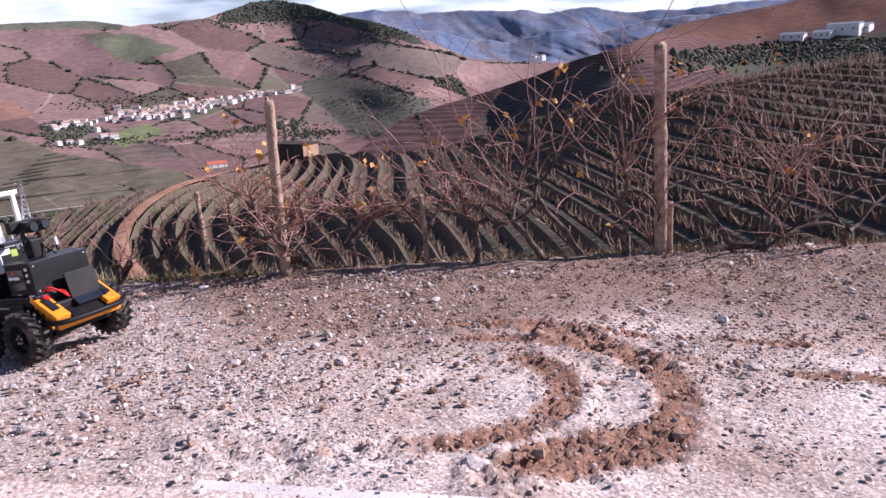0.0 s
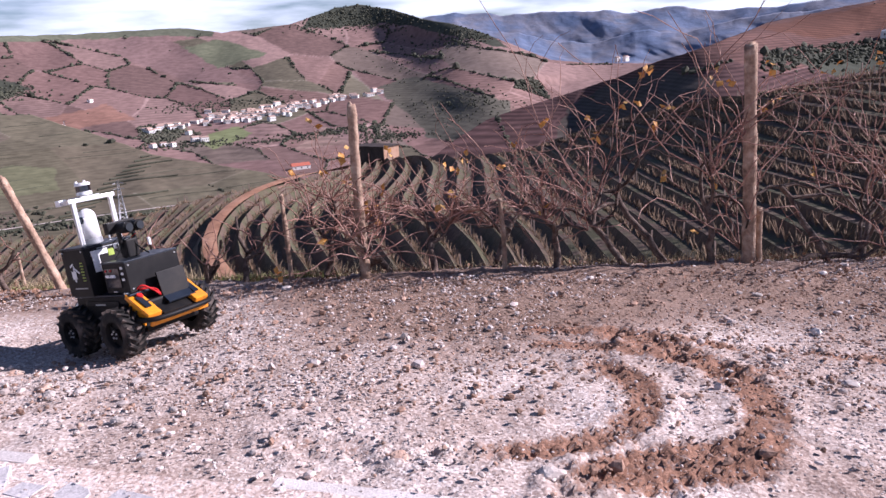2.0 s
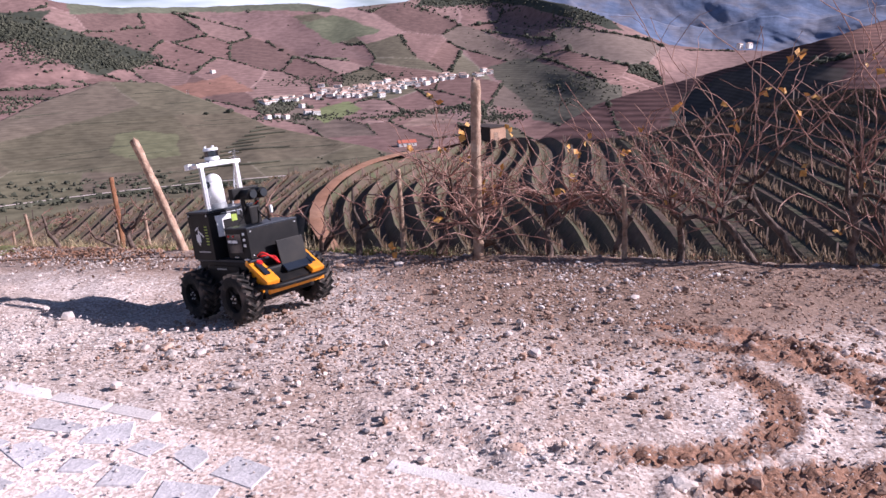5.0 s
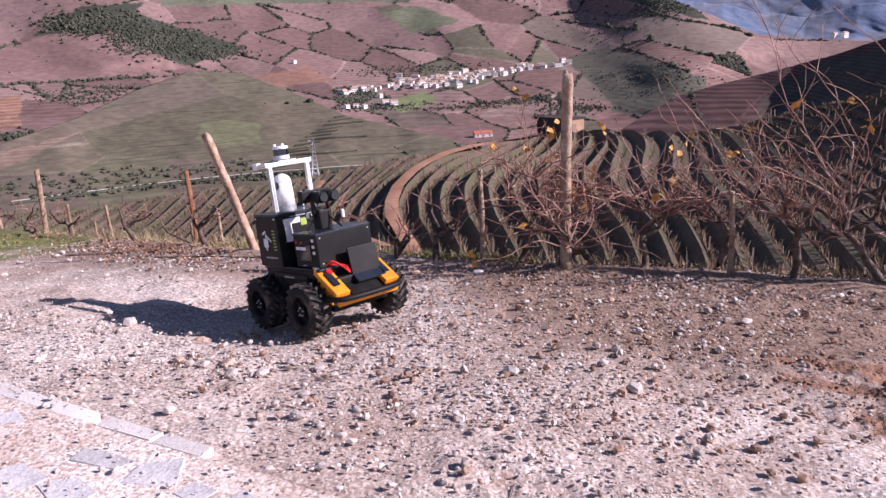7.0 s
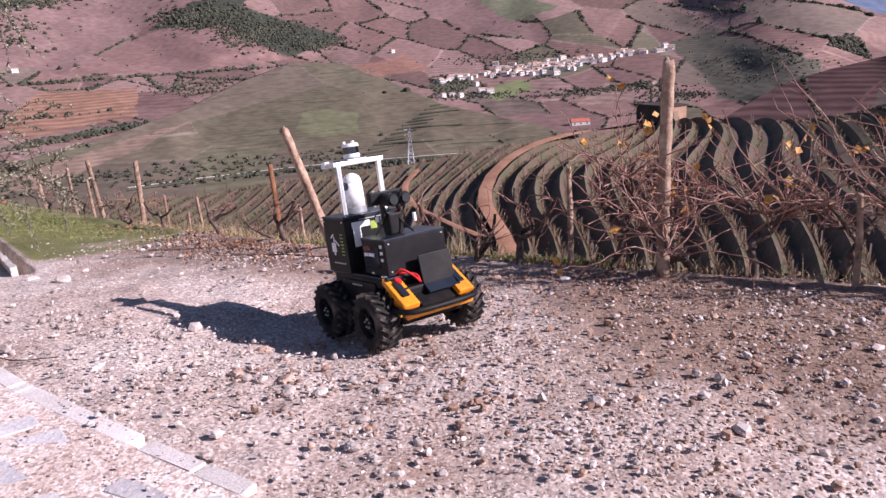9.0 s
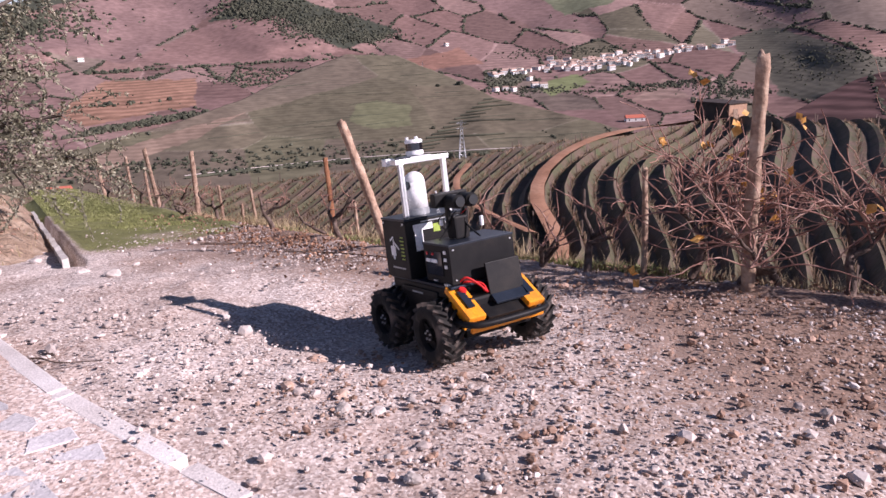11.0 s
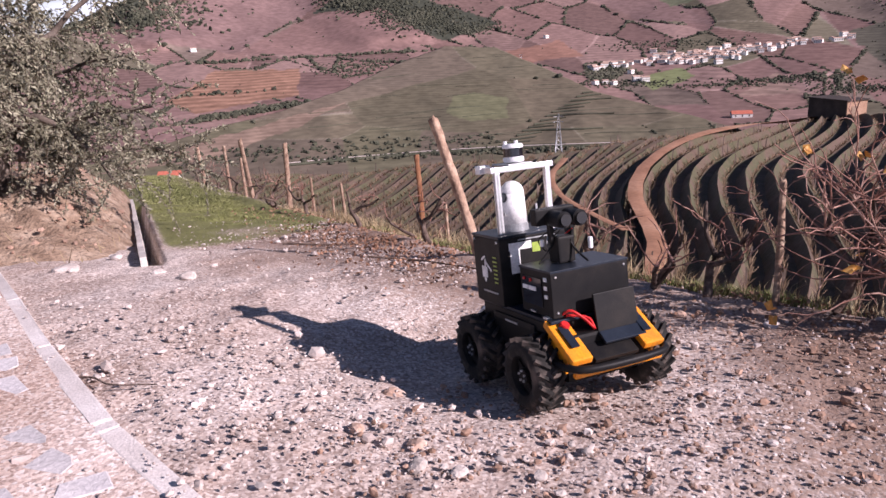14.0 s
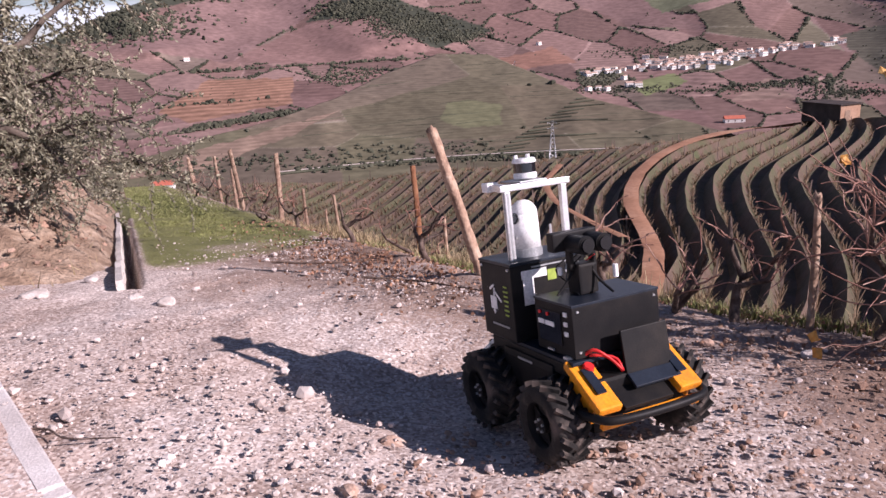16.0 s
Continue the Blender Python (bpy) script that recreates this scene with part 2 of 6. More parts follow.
TILE = material("roof_tiles", [(0.36, 0.23, 0.18), (0.48, 0.34, 0.28)], 0.4, 0.85, 0.0, fine=3, rnd=0.25)
REDROOF = material("red_roof", [(0.42, 0.12, 0.08), (0.55, 0.17, 0.11)], 0.5, 0.7, 0.0, fine=3)
BRICK = material("barn_brick", [(0.34, 0.19, 0.12), (0.46, 0.29, 0.20)], 1.0, 0.9, 0.4, fine=8, bump_dist=0.03)
DARKWALL = material("barn_slate", [(0.035, 0.026, 0.022), (0.07, 0.05, 0.042)], 1.0, 0.85, 0.4, fine=8, bump_dist=0.03)
STEEL = material("galvanised_steel", [(0.45, 0.45, 0.47), (0.58, 0.58, 0.60)], 1.0, 0.5, 0.0, metal=0.6, fine=8)
# the vehicle
BLACK = material("black_powder_coat", [(0.007, 0.007, 0.008), (0.012, 0.0115, 0.012), (0.022, 0.019, 0.017)], 9, 0.5, 0.08, fine=180, spec=0.14)
BLUEBLACK = material("anodised_plate", [(0.012, 0.017, 0.027), (0.022, 0.029, 0.042)], 9, 0.36, 0.05, metal=0.1, fine=120, spec=0.25)
RUBBER = material("tyre_rubber", [(0.010, 0.009, 0.009), (0.024, 0.021, 0.019), (0.13, 0.10, 0.085)], 11, 0.85, 0.4, fine=60)
YELLOW = material("yellow_paint", [(0.78, 0.25, 0.010), (0.86, 0.31, 0.014), (0.66, 0.22, 0.025)], 12, 0.4, 0.05, fine=90, spec=0.5)
ALU = material("aluminium_profile", [(0.62, 0.62, 0.63), (0.78, 0.78, 0.79)], 20, 0.35, 0.05, metal=0.75, fine=150)
WHITE = material("white_plastic", [(0.74, 0.74, 0.74), (0.84, 0.84, 0.83)], 14, 0.4, 0.03, fine=120)
GREYP = material("grey_plate", [(0.30, 0.31, 0.32), (0.45, 0.46, 0.47)], 14, 0.4, 0.03, metal=0.4, fine=120)
LENS = material("dark_glass", [(0.006, 0.006, 0.009), (0.012, 0.012, 0.016)], 5, 0.08, 0.0, fine=50, spec=0.8)
REDP = material("red_plastic", [(0.55, 0.02, 0.02), (0.65, 0.035, 0.03)], 12, 0.4, 0.0, fine=60)
LIME = material("lime_print", [(0.26, 0.36, 0.05), (0.36, 0.46, 0.09)], 12, 0.5, 0.0, fine=60)

# ---- helpers for meshes ----
def mesh_object(name, verts, faces, mat, parent=None, smooth=False):
    me = bpy.data.meshes.new(name)
    me.from_pydata(verts if isinstance(verts, list) else verts.tolist(), [], faces if isinstance(faces, list) else faces.tolist())
    for m in (mat if isinstance(mat, (list, tuple)) else [mat]):
        me.materials.append(m)
    if smooth:
        me.polygons.foreach_set("use_smooth", [True] * len(me.polygons))
    me.update()
    ob = new(name, me)
    if parent:
        ob.parent = parent
    return ob


def part(name, bm, mat, parent, label=""):
    """Link a bmesh as one mesh object under a thing or a part."""
    me = bpy.data.meshes.new(name)
    bm.to_mesh(me)
    bm.free()
    me.materials.append(mat)
    ob = new(name, me)
    ob.parent = parent
    return tagged(ob, label)


def grid_faces(nu, nv):
    a = np.arange(nu * nv).reshape(nu, nv)
    return np.stack([a[:-1, :-1], a[1:, :-1], a[1:, 1:], a[:-1, 1:]], -1).reshape(-1, 4)


def softplus(v, k=0.6):
    return k * np.logaddexp(0.0, np.asarray(v, float) / k)


def smooth01(v):
    v = np.clip(v, 0, 1)
    return v * v * (3 - 2 * v)


class Lumps:
    """Smooth value noise on a plane, by seed; quick over whole arrays."""
    def __init__(self, seed, n=64):
        self.n, self.v = n, np.random.RandomState(seed).rand(n, n) * 2 - 1

    def at(self, x, y):
        x, y = np.asarray(x, float), np.asarray(y, float)
        i, j = np.floor(x).astype(int), np.floor(y).astype(int)
        f, g = smooth01(x - i), smooth01(y - j)
        v, n = self.v, self.n
        a, b, c, d = v[i % n, j % n], v[(i + 1) % n, j % n], v[i % n, (j + 1) % n], v[(i + 1) % n, (j + 1) % n]
        return (a * (1 - f) + b * f) * (1 - g) + (c * (1 - f) + d * f) * g

    def sum(self, x, y, octaves=4, gain=0.5):
        return sum(gain ** k * self.at(x * 2 ** k + 7.3 * k, y * 2 ** k + 3.1 * k) for k in range(octaves))


def catmull(points, n):
    """n points along a smooth curve through the given ones."""
    P = np.array(points, float)
    P = np.vstack([2 * P[0] - P[1], P, 2 * P[-1] - P[-2]])
    out = []
    for s in np.linspace(0, len(P) - 3 - 1e-6, n):
        k = int(s)
        u = s - k
        p0, p1, p2, p3 = P[k:k + 4]
        out.append(0.5 * (2 * p1 + (p2 - p0) * u + (2 * p0 - 5 * p1 + 4 * p2 - p3) * u * u + (3 * p1 - p0 - 3 * p2 + p3) * u ** 3))
    return np.array(out)


class Tubes:
    """Many tapered tubes gathered in one mesh."""
    def __init__(self):
        self.v, self.f, self.n = [], [], 0

    def add(self, path, r0, r1, sides=5):
        path = np.asarray(path, float)
        k = len(path)
        d = np.gradient(path, axis=0)
        d /= np.linalg.norm(d, axis=1)[:, None] + 1e-9
        ref = np.where(np.abs(d[:, 2:3]) > 0.9, np.array([[1.0, 0, 0]]), np.array([[0, 0, 1.0]]))
        a = np.cross(d, ref)
        a /= np.linalg.norm(a, axis=1)[:, None] + 1e-9
        b = np.cross(d, a)
        r = np.linspace(r0, r1, k)[:, None, None]
        th = np.arange(sides) * 2 * math.pi / sides
        ring = path[:, None] + r * (np.cos(th)[None, :, None] * a[:, None] + np.sin(th)[None, :, None] * b[:, None])
        self.v.append(ring.reshape(-1, 3))
        o = self.n
        for i in range(k - 1):
            for j in range(sides):
                q = (j + 1) % sides
                self.f.append((o + i * sides + j, o + i * sides + q, o + (i + 1) * sides + q, o + (i + 1) * sides + j))
        self.f.append(tuple(o + j for j in range(sides)))
        self.f.append(tuple(o + (k - 1) * sides + j for j in reversed(range(sides))))
        self.n += k * sides

    def link(self, name, mat, parent=None, smooth=True):
        return mesh_object(name, np.vstack(self.v), self.f, mat, parent, smooth)


ICO_V = np.array([(-1, 1.618, 0), (1, 1.618, 0), (-1, -1.618, 0), (1, -1.618, 0), (0, -1, 1.618), (0, 1, 1.618), (0, -1, -1.618), (0, 1, -1.618), (1.618, 0, -1), (1.618, 0, 1), (-1.618, 0, -1), (-1.618, 0, 1)]) / 1.902
ICO_F = np.array([(0, 11, 5), (0, 5, 1), (0, 1, 7), (0, 7, 10), (0, 10, 11), (1, 5, 9), (5, 11, 4), (11, 10, 2), (10, 7, 6), (7, 1, 8), (3, 9, 4), (3, 4, 2), (3, 2, 6), (3, 6, 8), (3, 8, 9), (4, 9, 5), (2, 4, 11), (6, 2, 10), (8, 6, 7), (9, 8, 1)])


def lumps_mesh(name, centres, sizes, mat, rs, squash=0.8, jitter=0.3, smooth=False):
    """Many small uneven lumps (stones, clods, bushes) in one mesh."""
    n = len(centres)
    c, s = np.asarray(centres, float), np.asarray(sizes, float)
    v = ICO_V[None] * (1 + jitter * rs.uniform(-1, 1, (n, 12, 1))) * (1 + 0.35 * rs.uniform(-1, 1, (n, 1, 3)))
    a = rs.uniform(0, 6.283, n)
    ca, sa = np.cos(a)[:, None], np.sin(a)[:, None]
    v = np.stack([v[..., 0] * ca - v[..., 1] * sa, v[..., 0] * sa + v[..., 1] * ca, v[..., 2] * squash], -1)
    v = v * s[:, None, None] + c[:, None]
    f = ICO_F[None] + 12 * np.arange(n)[:, None, None]
    return mesh_object(name, v.reshape(-1, 3), f.reshape(-1, 3), mat, None, smooth)


# ---- the yard: a gravel pad that breaks off into the vineyard slope ----
def pad(x, y):
    """Height of the yard's ground before small bumps."""
    x, y = np.asarray(x, float), np.asarray(y, float)
    p = -0.6 * x + 0.8 * y
    hollow = 0.15 * np.exp(-((x + 2.72) ** 2 + (y - 4.75) ** 2) / 0.6)      # soft ground worn down before the vines
    return -0.0598 * x - 0.0075 * y - 0.20 * softplus(p - 5.8, 0.9) + 0.02 * softplus(p - 12) - hollow


def edge(x):
    """Where the yard ends, as y over x."""
    return 6.08 + 0.07 * softplus(x) + 0.62 * softplus(-3.2 - np.asarray(x, float))


TRACKS = [  # wheel ruts: centre line, half width
    (catmull([(-0.95, 3.10), (-0.4, 3.03), (0.05, 3.05), (0.42, 3.17), (0.66, 3.45), (0.70, 3.75), (0.55, 4.0)], 60), 0.14),
    (catmull([(0.25, 2.78), (0.6, 2.84), (0.95, 2.98), (1.18, 3.3), (1.24, 3.68), (1.08, 4.1), (0.72, 4.45)], 60), 0.17),
    (catmull([(1.0, 3.1), (0.7, 3.05), (0.45, 2.95), (0.2, 2.72)], 30), 0.13),
    (catmull([(2.3, 3.5), (1.7, 3.75), (1.1, 4.0), (0.6, 4.25), (-0.1, 4.35)], 40), 0.10),
    (catmull([(2.2, 4.0), (1.5, 4.2), (0.9, 4.4), (0.2, 4.6)], 40), 0.09),
]
BUMP = Lumps(5)


def kerb_line(x):
    return np.interp(x, [-14, -9.5, -6.62, -4.19, -3.2, -2.1, -0.84, 0.6, 8], [7.4, 5.65, 4.50, 3.57, 3.25, 3.02, 2.79, 2.5, 1.0])


def yard():
    # finer where the vehicle has turned, coarser all round
    xs = np.concatenate([np.arange(-34, -12, 0.35), np.arange(-12, -7, 0.09), np.arange(-7, -1.2, 0.045), np.arange(-1.2, 1.6, 0.024), np.arange(1.6, 5.2, 0.045), np.arange(5.2, 16, 0.3)])
    ts = np.concatenate([np.arange(-30, -1, 1.0), np.arange(-1, 0.30, 0.15), np.linspace(0.30, 1.0, 170), 1 + np.linspace(0.01, 0.12, 10), 1.12 + np.cumsum(np.linspace(0.05, 0.5, 24))])
    X, T = np.meshgrid(xs, ts, indexing="ij")
    E = edge(X)
    Y = np.where(T <= 1, T * E, E + (T - 1) * 6.0)
    Z = pad(X, Y)
    rough = 0.02 * BUMP.sum(X * 1.1, Y * 1.1, 4) + 0.010 * BUMP.sum(X * 7, Y * 7, 3)
    over = np.maximum(0, Y - E)
    Z = Z + rough - 0.02 * smooth01(over / 0.5) - 0.62 * softplus(over - 0.5, 0.25) + 0.25 * BUMP.sum(X * 0.5, Y * 0.5, 4) * smooth01(over / 3)
    # low grassy lip along the break
    Z += 0.025 * np.exp(-((Y - E + 0.1) / 0.22) ** 2) * (1 + BUMP.sum(X * 3, Y * 3, 2))
    # open drain beside the low wall
    along = (X + 5.48) * -0.83 + (Y - 5.0) * 0.557
    across = (X + 5.48) * 0.557 + (Y - 5.0) * 0.83
    Z -= 0.34 * smooth01(along / 0.3) * smooth01((7.5 - along) / 0.5) * smooth01((across + 0.03) / 0.05) * smooth01((0.12 - across) / 0.06)
    beyond = smooth01((along - 7.0) / 3.5) * smooth01((2.2 - across) / 2.2)      # the meadow rolls off past the drain
    Z -= 1.1 * beyond
    mud = np.zeros_like(Z)
    for line, half in TRACKS:
        half = half * 0.75
        near = (X > line[:, 0].min() - 0.5) & (X < line[:, 0].max() + 0.5) & (Y > line[:, 1].min() - 0.5) & (Y < line[:, 1].max() + 0.5)
        px, py = X[near], Y[near]
        d = np.full(px.shape, 9.0)
        s = np.zeros(px.shape)
        run = np.concatenate([[0], np.cumsum(np.hypot(*np.diff(line, axis=0).T))])
        for k, (qx, qy) in enumerate(line):
            e = np.hypot(px - qx, py - qy)
            s = np.where(e < d, run[k], s)
            d = np.minimum(d, e)
        m = 1 - smooth01((d - half * 0.55) / (half * 0.75))
        tread = 0.5 + 0.5 * np.sin((s + 0.5 * d) * 2 * math.pi / 0.078)
        ridge = np.exp(-((d - half * 1.05) / 0.05) ** 2)
        Z[near] += 0.012 * ridge * (1 + BUMP.sum(px * 22, py * 22, 2)) - 0.016 * m + 0.027 * m * tread + 0.006 * m * BUMP.sum(px * 34, py * 34, 2)
        torn = np.clip(0.78 + 0.75 * BUMP.sum(px * 2.6 + 3, py * 2.6, 3) + 0.25 * smooth01(px + 0.3), 0.15, 1)
        mud[near] = np.maximum(mud[near], torn * np.maximum(0.70 * m, 0.36 * ridge))
    # darker, trodden soil along the vines, deepened by painted vine shade, and far right
    soil = 0.34 * np.exp(-np.maximum(0, E - Y - 0.8) / 0.7) + 0.22 * smooth01((X + 1.9) / 0.9) * smooth01((Y - 3.3) / 0.8) + 0.14 * smooth01((X - 1.0) / 2.0) * smooth01((Y - 3.2) / 1.5)
    soil += 0.20 * smooth01((X + 1.2) / 1.0) * smooth01((Y - 4.2) / 0.8) + 0.12 * BUMP.sum(X * 0.6, Y * 0.6, 3)
    soil += 0.20 * smooth01((X + 2.2) / 1.2) * smooth01((Y - 3.2) / 0.7) * (1 - 0.7 * smooth01((X - 0.4) / 0.8))
    soil += 0.14 * smooth01((Y - kerb_line(X) - 0.75) / 0.7) * smooth01((-1.8 - X) / 0.8)
    soil += 0.22 * smooth01((Y - 5.1) / 0.8) * smooth01((-2.8 - X) / 1.0) * (0.8 + 0.6 * BUMP.sum(X * 1.7, Y * 1.7, 3))
    soil = np.where(over > 0.05, 0.55, soil)
    turf = smooth01((-6.0 - X + 0.7 * BUMP.at(X * 1.3, Y * 1.3)) / 0.9) * smooth01((E - Y + 0.6) / 0.8) * 0.75 * np.maximum(smooth01((along - 6.8) / 0.6), smooth01((Y - 5.12 - 0.671 * (-5.48 - X)) / 0.15))
    turf = np.maximum(turf, 0.28 * np.exp(-((Y - E - 0.25) / 0.35) ** 2) * (0.5 + 0.8 * BUMP.sum(X * 1.3, Y * 1.3, 2)))
    ob = mesh_object("ground", np.stack([X, Y, Z], -1).reshape(-1, 3), grid_faces(*X.shape), GRAVEL, smooth=True)
    for name, a in (("mud", mud), ("soil", soil), ("turf", turf)):
        at = ob.data.attributes.new(name, "FLOAT", "POINT")
        at.data.foreach_set("value", np.clip(a, 0, 1).astype(np.float32).ravel())
    return tagged(ob, kind="structure")


yard()


# ---- the terraced hillside across the hollow ----


def row_list():
    x, out = -92.0, []
    while x < 58:
        w = float(np.interp(x, [-17, -16, 2, 16], [2.0, 1.8, 1.8, 1.35]))
        out.append((x, w))
        x += w
    return out


TERRACES = row_list()


def hill_height(x):
    """Height of the hillside over its row coordinate: it rises towards the sun in an S."""
    x = np.asarray(x, float)
    return np.interp(x, [-95, -60, -36, -24, -16, -6, 0, 4, 8.5, 13, 17, 20.4, 23.8, 26, 30, 35, 45, 60],
                     [-18.5, -15.6, -14.6, -13.7, -13.2, -13.1, -12.8, -12.1, -10.7, -8.9, -7.0, -5.5, -3.9, -2.9, -1.9, -0.9, 0.2, 0.8])


def crest(x):
    return np.interp(x, [-60, -36, -20, -8, 0, 10, 20, 26, 35, 60], [72, 84, 100, 118, 118, 98, 84, 66, 56, 44])


def row_shift(x, y):
    y = np.asarray(y, float)
    w = np.interp(x, [-40, -20, 1, 6, 12, 17], [1.25, 1.15, 1.0, 0.42, 0.10, 0.0])
    straight = -0.24 * softplus(y - 52, 4) * w
    belly = np.interp(y, [30, 42, 47, 51, 55, 60, 66, 72, 79, 86, 92, 99, 106, 113, 122, 140], [0.3, 0.1, -0.6, -1.9, -3.5, -5.6, -7.5, -8.8, -9.5, -9.7, -9.6, -9.3, -8.9, -8.3, -7.4, -5.5])
    k = np.interp(x, [-30, -18, -12, 2], [0.25, 1.0, 1.0, 0.0])
    curl = -0.006 * np.maximum(0, y - (crest(x) - 20)) ** 2 * (1 - k)
    fan = 0.55 * np.maximum(0, np.minimum(x + 15.3, 0.95 * (16 - x))) * smooth01((y - 70) / 45)
    return straight * (1 - k) + belly * k + curl + fan


def hill_point(x, y, z_add=0.0):
    """A point of the hillside for row coordinate x at depth y."""
    x, y = np.asarray(x, float), np.asarray(y, float)
    over = np.maximum(0, y - (crest(x) - 6))
    z = hill_height(x) - 0.018 * np.minimum(over, 60) ** 2 - 1.2 * np.maximum(0, over - 60) + 0.25 * np.sin(y * 0.13 + x * 0.21) + z_add
    return np.stack([x + row_shift(x, y), y + 0 * x, z], -1)


def hillside():
    ys = np.concatenate([np.arange(11, 50, 1.0), np.arange(50, 130, 1.25), np.arange(130, 190, 5.0)])
    cols, kinds = [], []
    for x, ROW_W in TERRACES:
        dz = hill_height(x + ROW_W) - hill_height(x)
        step = (max(0.88, float(dz)) if x < 5 else float(dz)) if x > -17 else 0.55
        jit = 0.12 * np.sin(ys * 0.7 + x * 3)
        for u, zz, k in ((0.0, 0.0, 0), (0.20 * ROW_W, -0.03, 0), (0.46 * ROW_W, -0.08, 1), ((0.79 if x < 6 else 0.68 if x < 14 else 0.60) * ROW_W, 0.95 * step, 1)):
            p = hill_point(x + u, ys)
            p[:, 2] = hill_point(np.full_like(ys, x), ys)[:, 2] + zz + (0.05 * jit if k else 0)
            p[:, 0] += 0.15 * jit
            cols.append(p)
            kinds.append(k)
    V = np.stack(cols)
    F = grid_faces(*V.shape[:2])
    ob = mesh_object("terraced_hillside", V.reshape(-1, 3), F, [BENCH, SLOPE])
    per = V.shape[1] - 1
    idx = np.repeat(np.array([0, 1, 1, 0] * len(TERRACES))[: V.shape[0] - 1], per)
    ob.data.polygons.foreach_set("material_index", idx.astype(np.int32))
    return tagged(ob, kind="structure")


hillside()


def hill_rows():
    """Vines and stakes on every terrace of the hillside."""
    rs = np.random.RandomState(3)
    V, F, n = [], [], 0
    SV, SF, sn = [], [], 0
    tri = np.array([(0, 1, 4, 3), (1, 2, 5, 4), (2, 0, 3, 5)])
    for x, _w in TERRACES:
        y = 16 + rs.rand()
        while y < crest(x) + 8:
            base = hill_point(x + 0.10, y)
            for _ in range((6 if y < 75 else 4) + (1 if x > 8 else 0)):
                top = base + np.array([rs.uniform(-0.35, 0.35), rs.uniform(-0.55, 0.55), rs.uniform(0.35, 0.85) * (1.0 if y < 60 else 0.6)])
                r = 0.028 if y < 75 else 0.04
                o = np.array([(r, 0, 0), (-r, r, 0), (-r, -r, 0)])
                V += [base + o, top + o * 0.5]
                F.append(tri + n)
                n += 6
            if rs.rand() < 0.10:
                o = np.array([(0.05, 0, 0), (-0.04, 0.05, 0), (-0.04, -0.05, 0)])
                SV += [base + o, base + o + np.array([rs.uniform(-.08, .08), rs.uniform(-.08, .08), rs.uniform(1.0, 1.35)])]
                SF.append(tri + sn)
                sn += 6
            y += rs.uniform(0.75, 1.15)
    a = mesh_object("vine_rows", np.vstack(V), np.vstack(F), ROWS)
    tagged(a, "leafless brown grapevines in terraced rows", "vines", kind="stuff")
    b = mesh_object("vine_stakes", np.vstack(SV), np.vstack(SF), STAKES)
    tagged(b, "thin grey stakes standing in the terraced vine rows", "stakes", kind="stuff")


hill_rows()


def ribbon(name, line, width, mat, lift):
    """A track laid on the hillside along row coordinates."""
    L = np.array(line)
    L = catmull(L, 70)
    cols = []
    for k in (-0.5, -0.17, 0.17, 0.5):
        p = hill_point(L[:, 0] + k * width, L[:, 1])
        p[:, 2] += lift - 0.06 * abs(k) * 2
        cols.append(p)
    V = np.stack(cols)
    return tagged(mesh_object(name, V.reshape(-1, 3), grid_faces(*V.shape[:2]), mat, smooth=True), kind="structure")


ribbon("dirt_road", [(-12.2, 36), (-14.1, 46), (-15.1, 58), (-15.3, 70), (-15.2, 84), (-14.6, 98), (-12.5, 110), (-8, 122)], 1.3, ROAD, 1.0)
ribbon("dirt_road_branch", [(-16.2, 50), (-19.5, 55), (-23.0, 61), (-26.0, 70), (-27, 80)], 0.9, ROAD, 0.85)


# ---- the valley beyond: hills described by bearing and elevation from the yard ----
HOME = np.array([-0.5, 1.0, 1.5])


def polar(az, el, dist):
    az, el = np.radians(az), np.radians(el)
    return np.stack([HOME[0] + dist * np.sin(az), HOME[1] + dist * np.cos(az), HOME[2] + dist * np.tan(el)], -1)


def inside(px, py, ring):
    """Which of the points lie within the ring of corners."""
    hit = np.zeros(np.shape(px), bool)
    for (ax, ay), (bx, by) in zip(ring, ring[1:] + ring[:1]):
        if ay != by:
            hit ^= ((ay > py) != (by > py)) & (px < (bx - ax) * (py - ay) / (by - ay) + ax)
    return hit


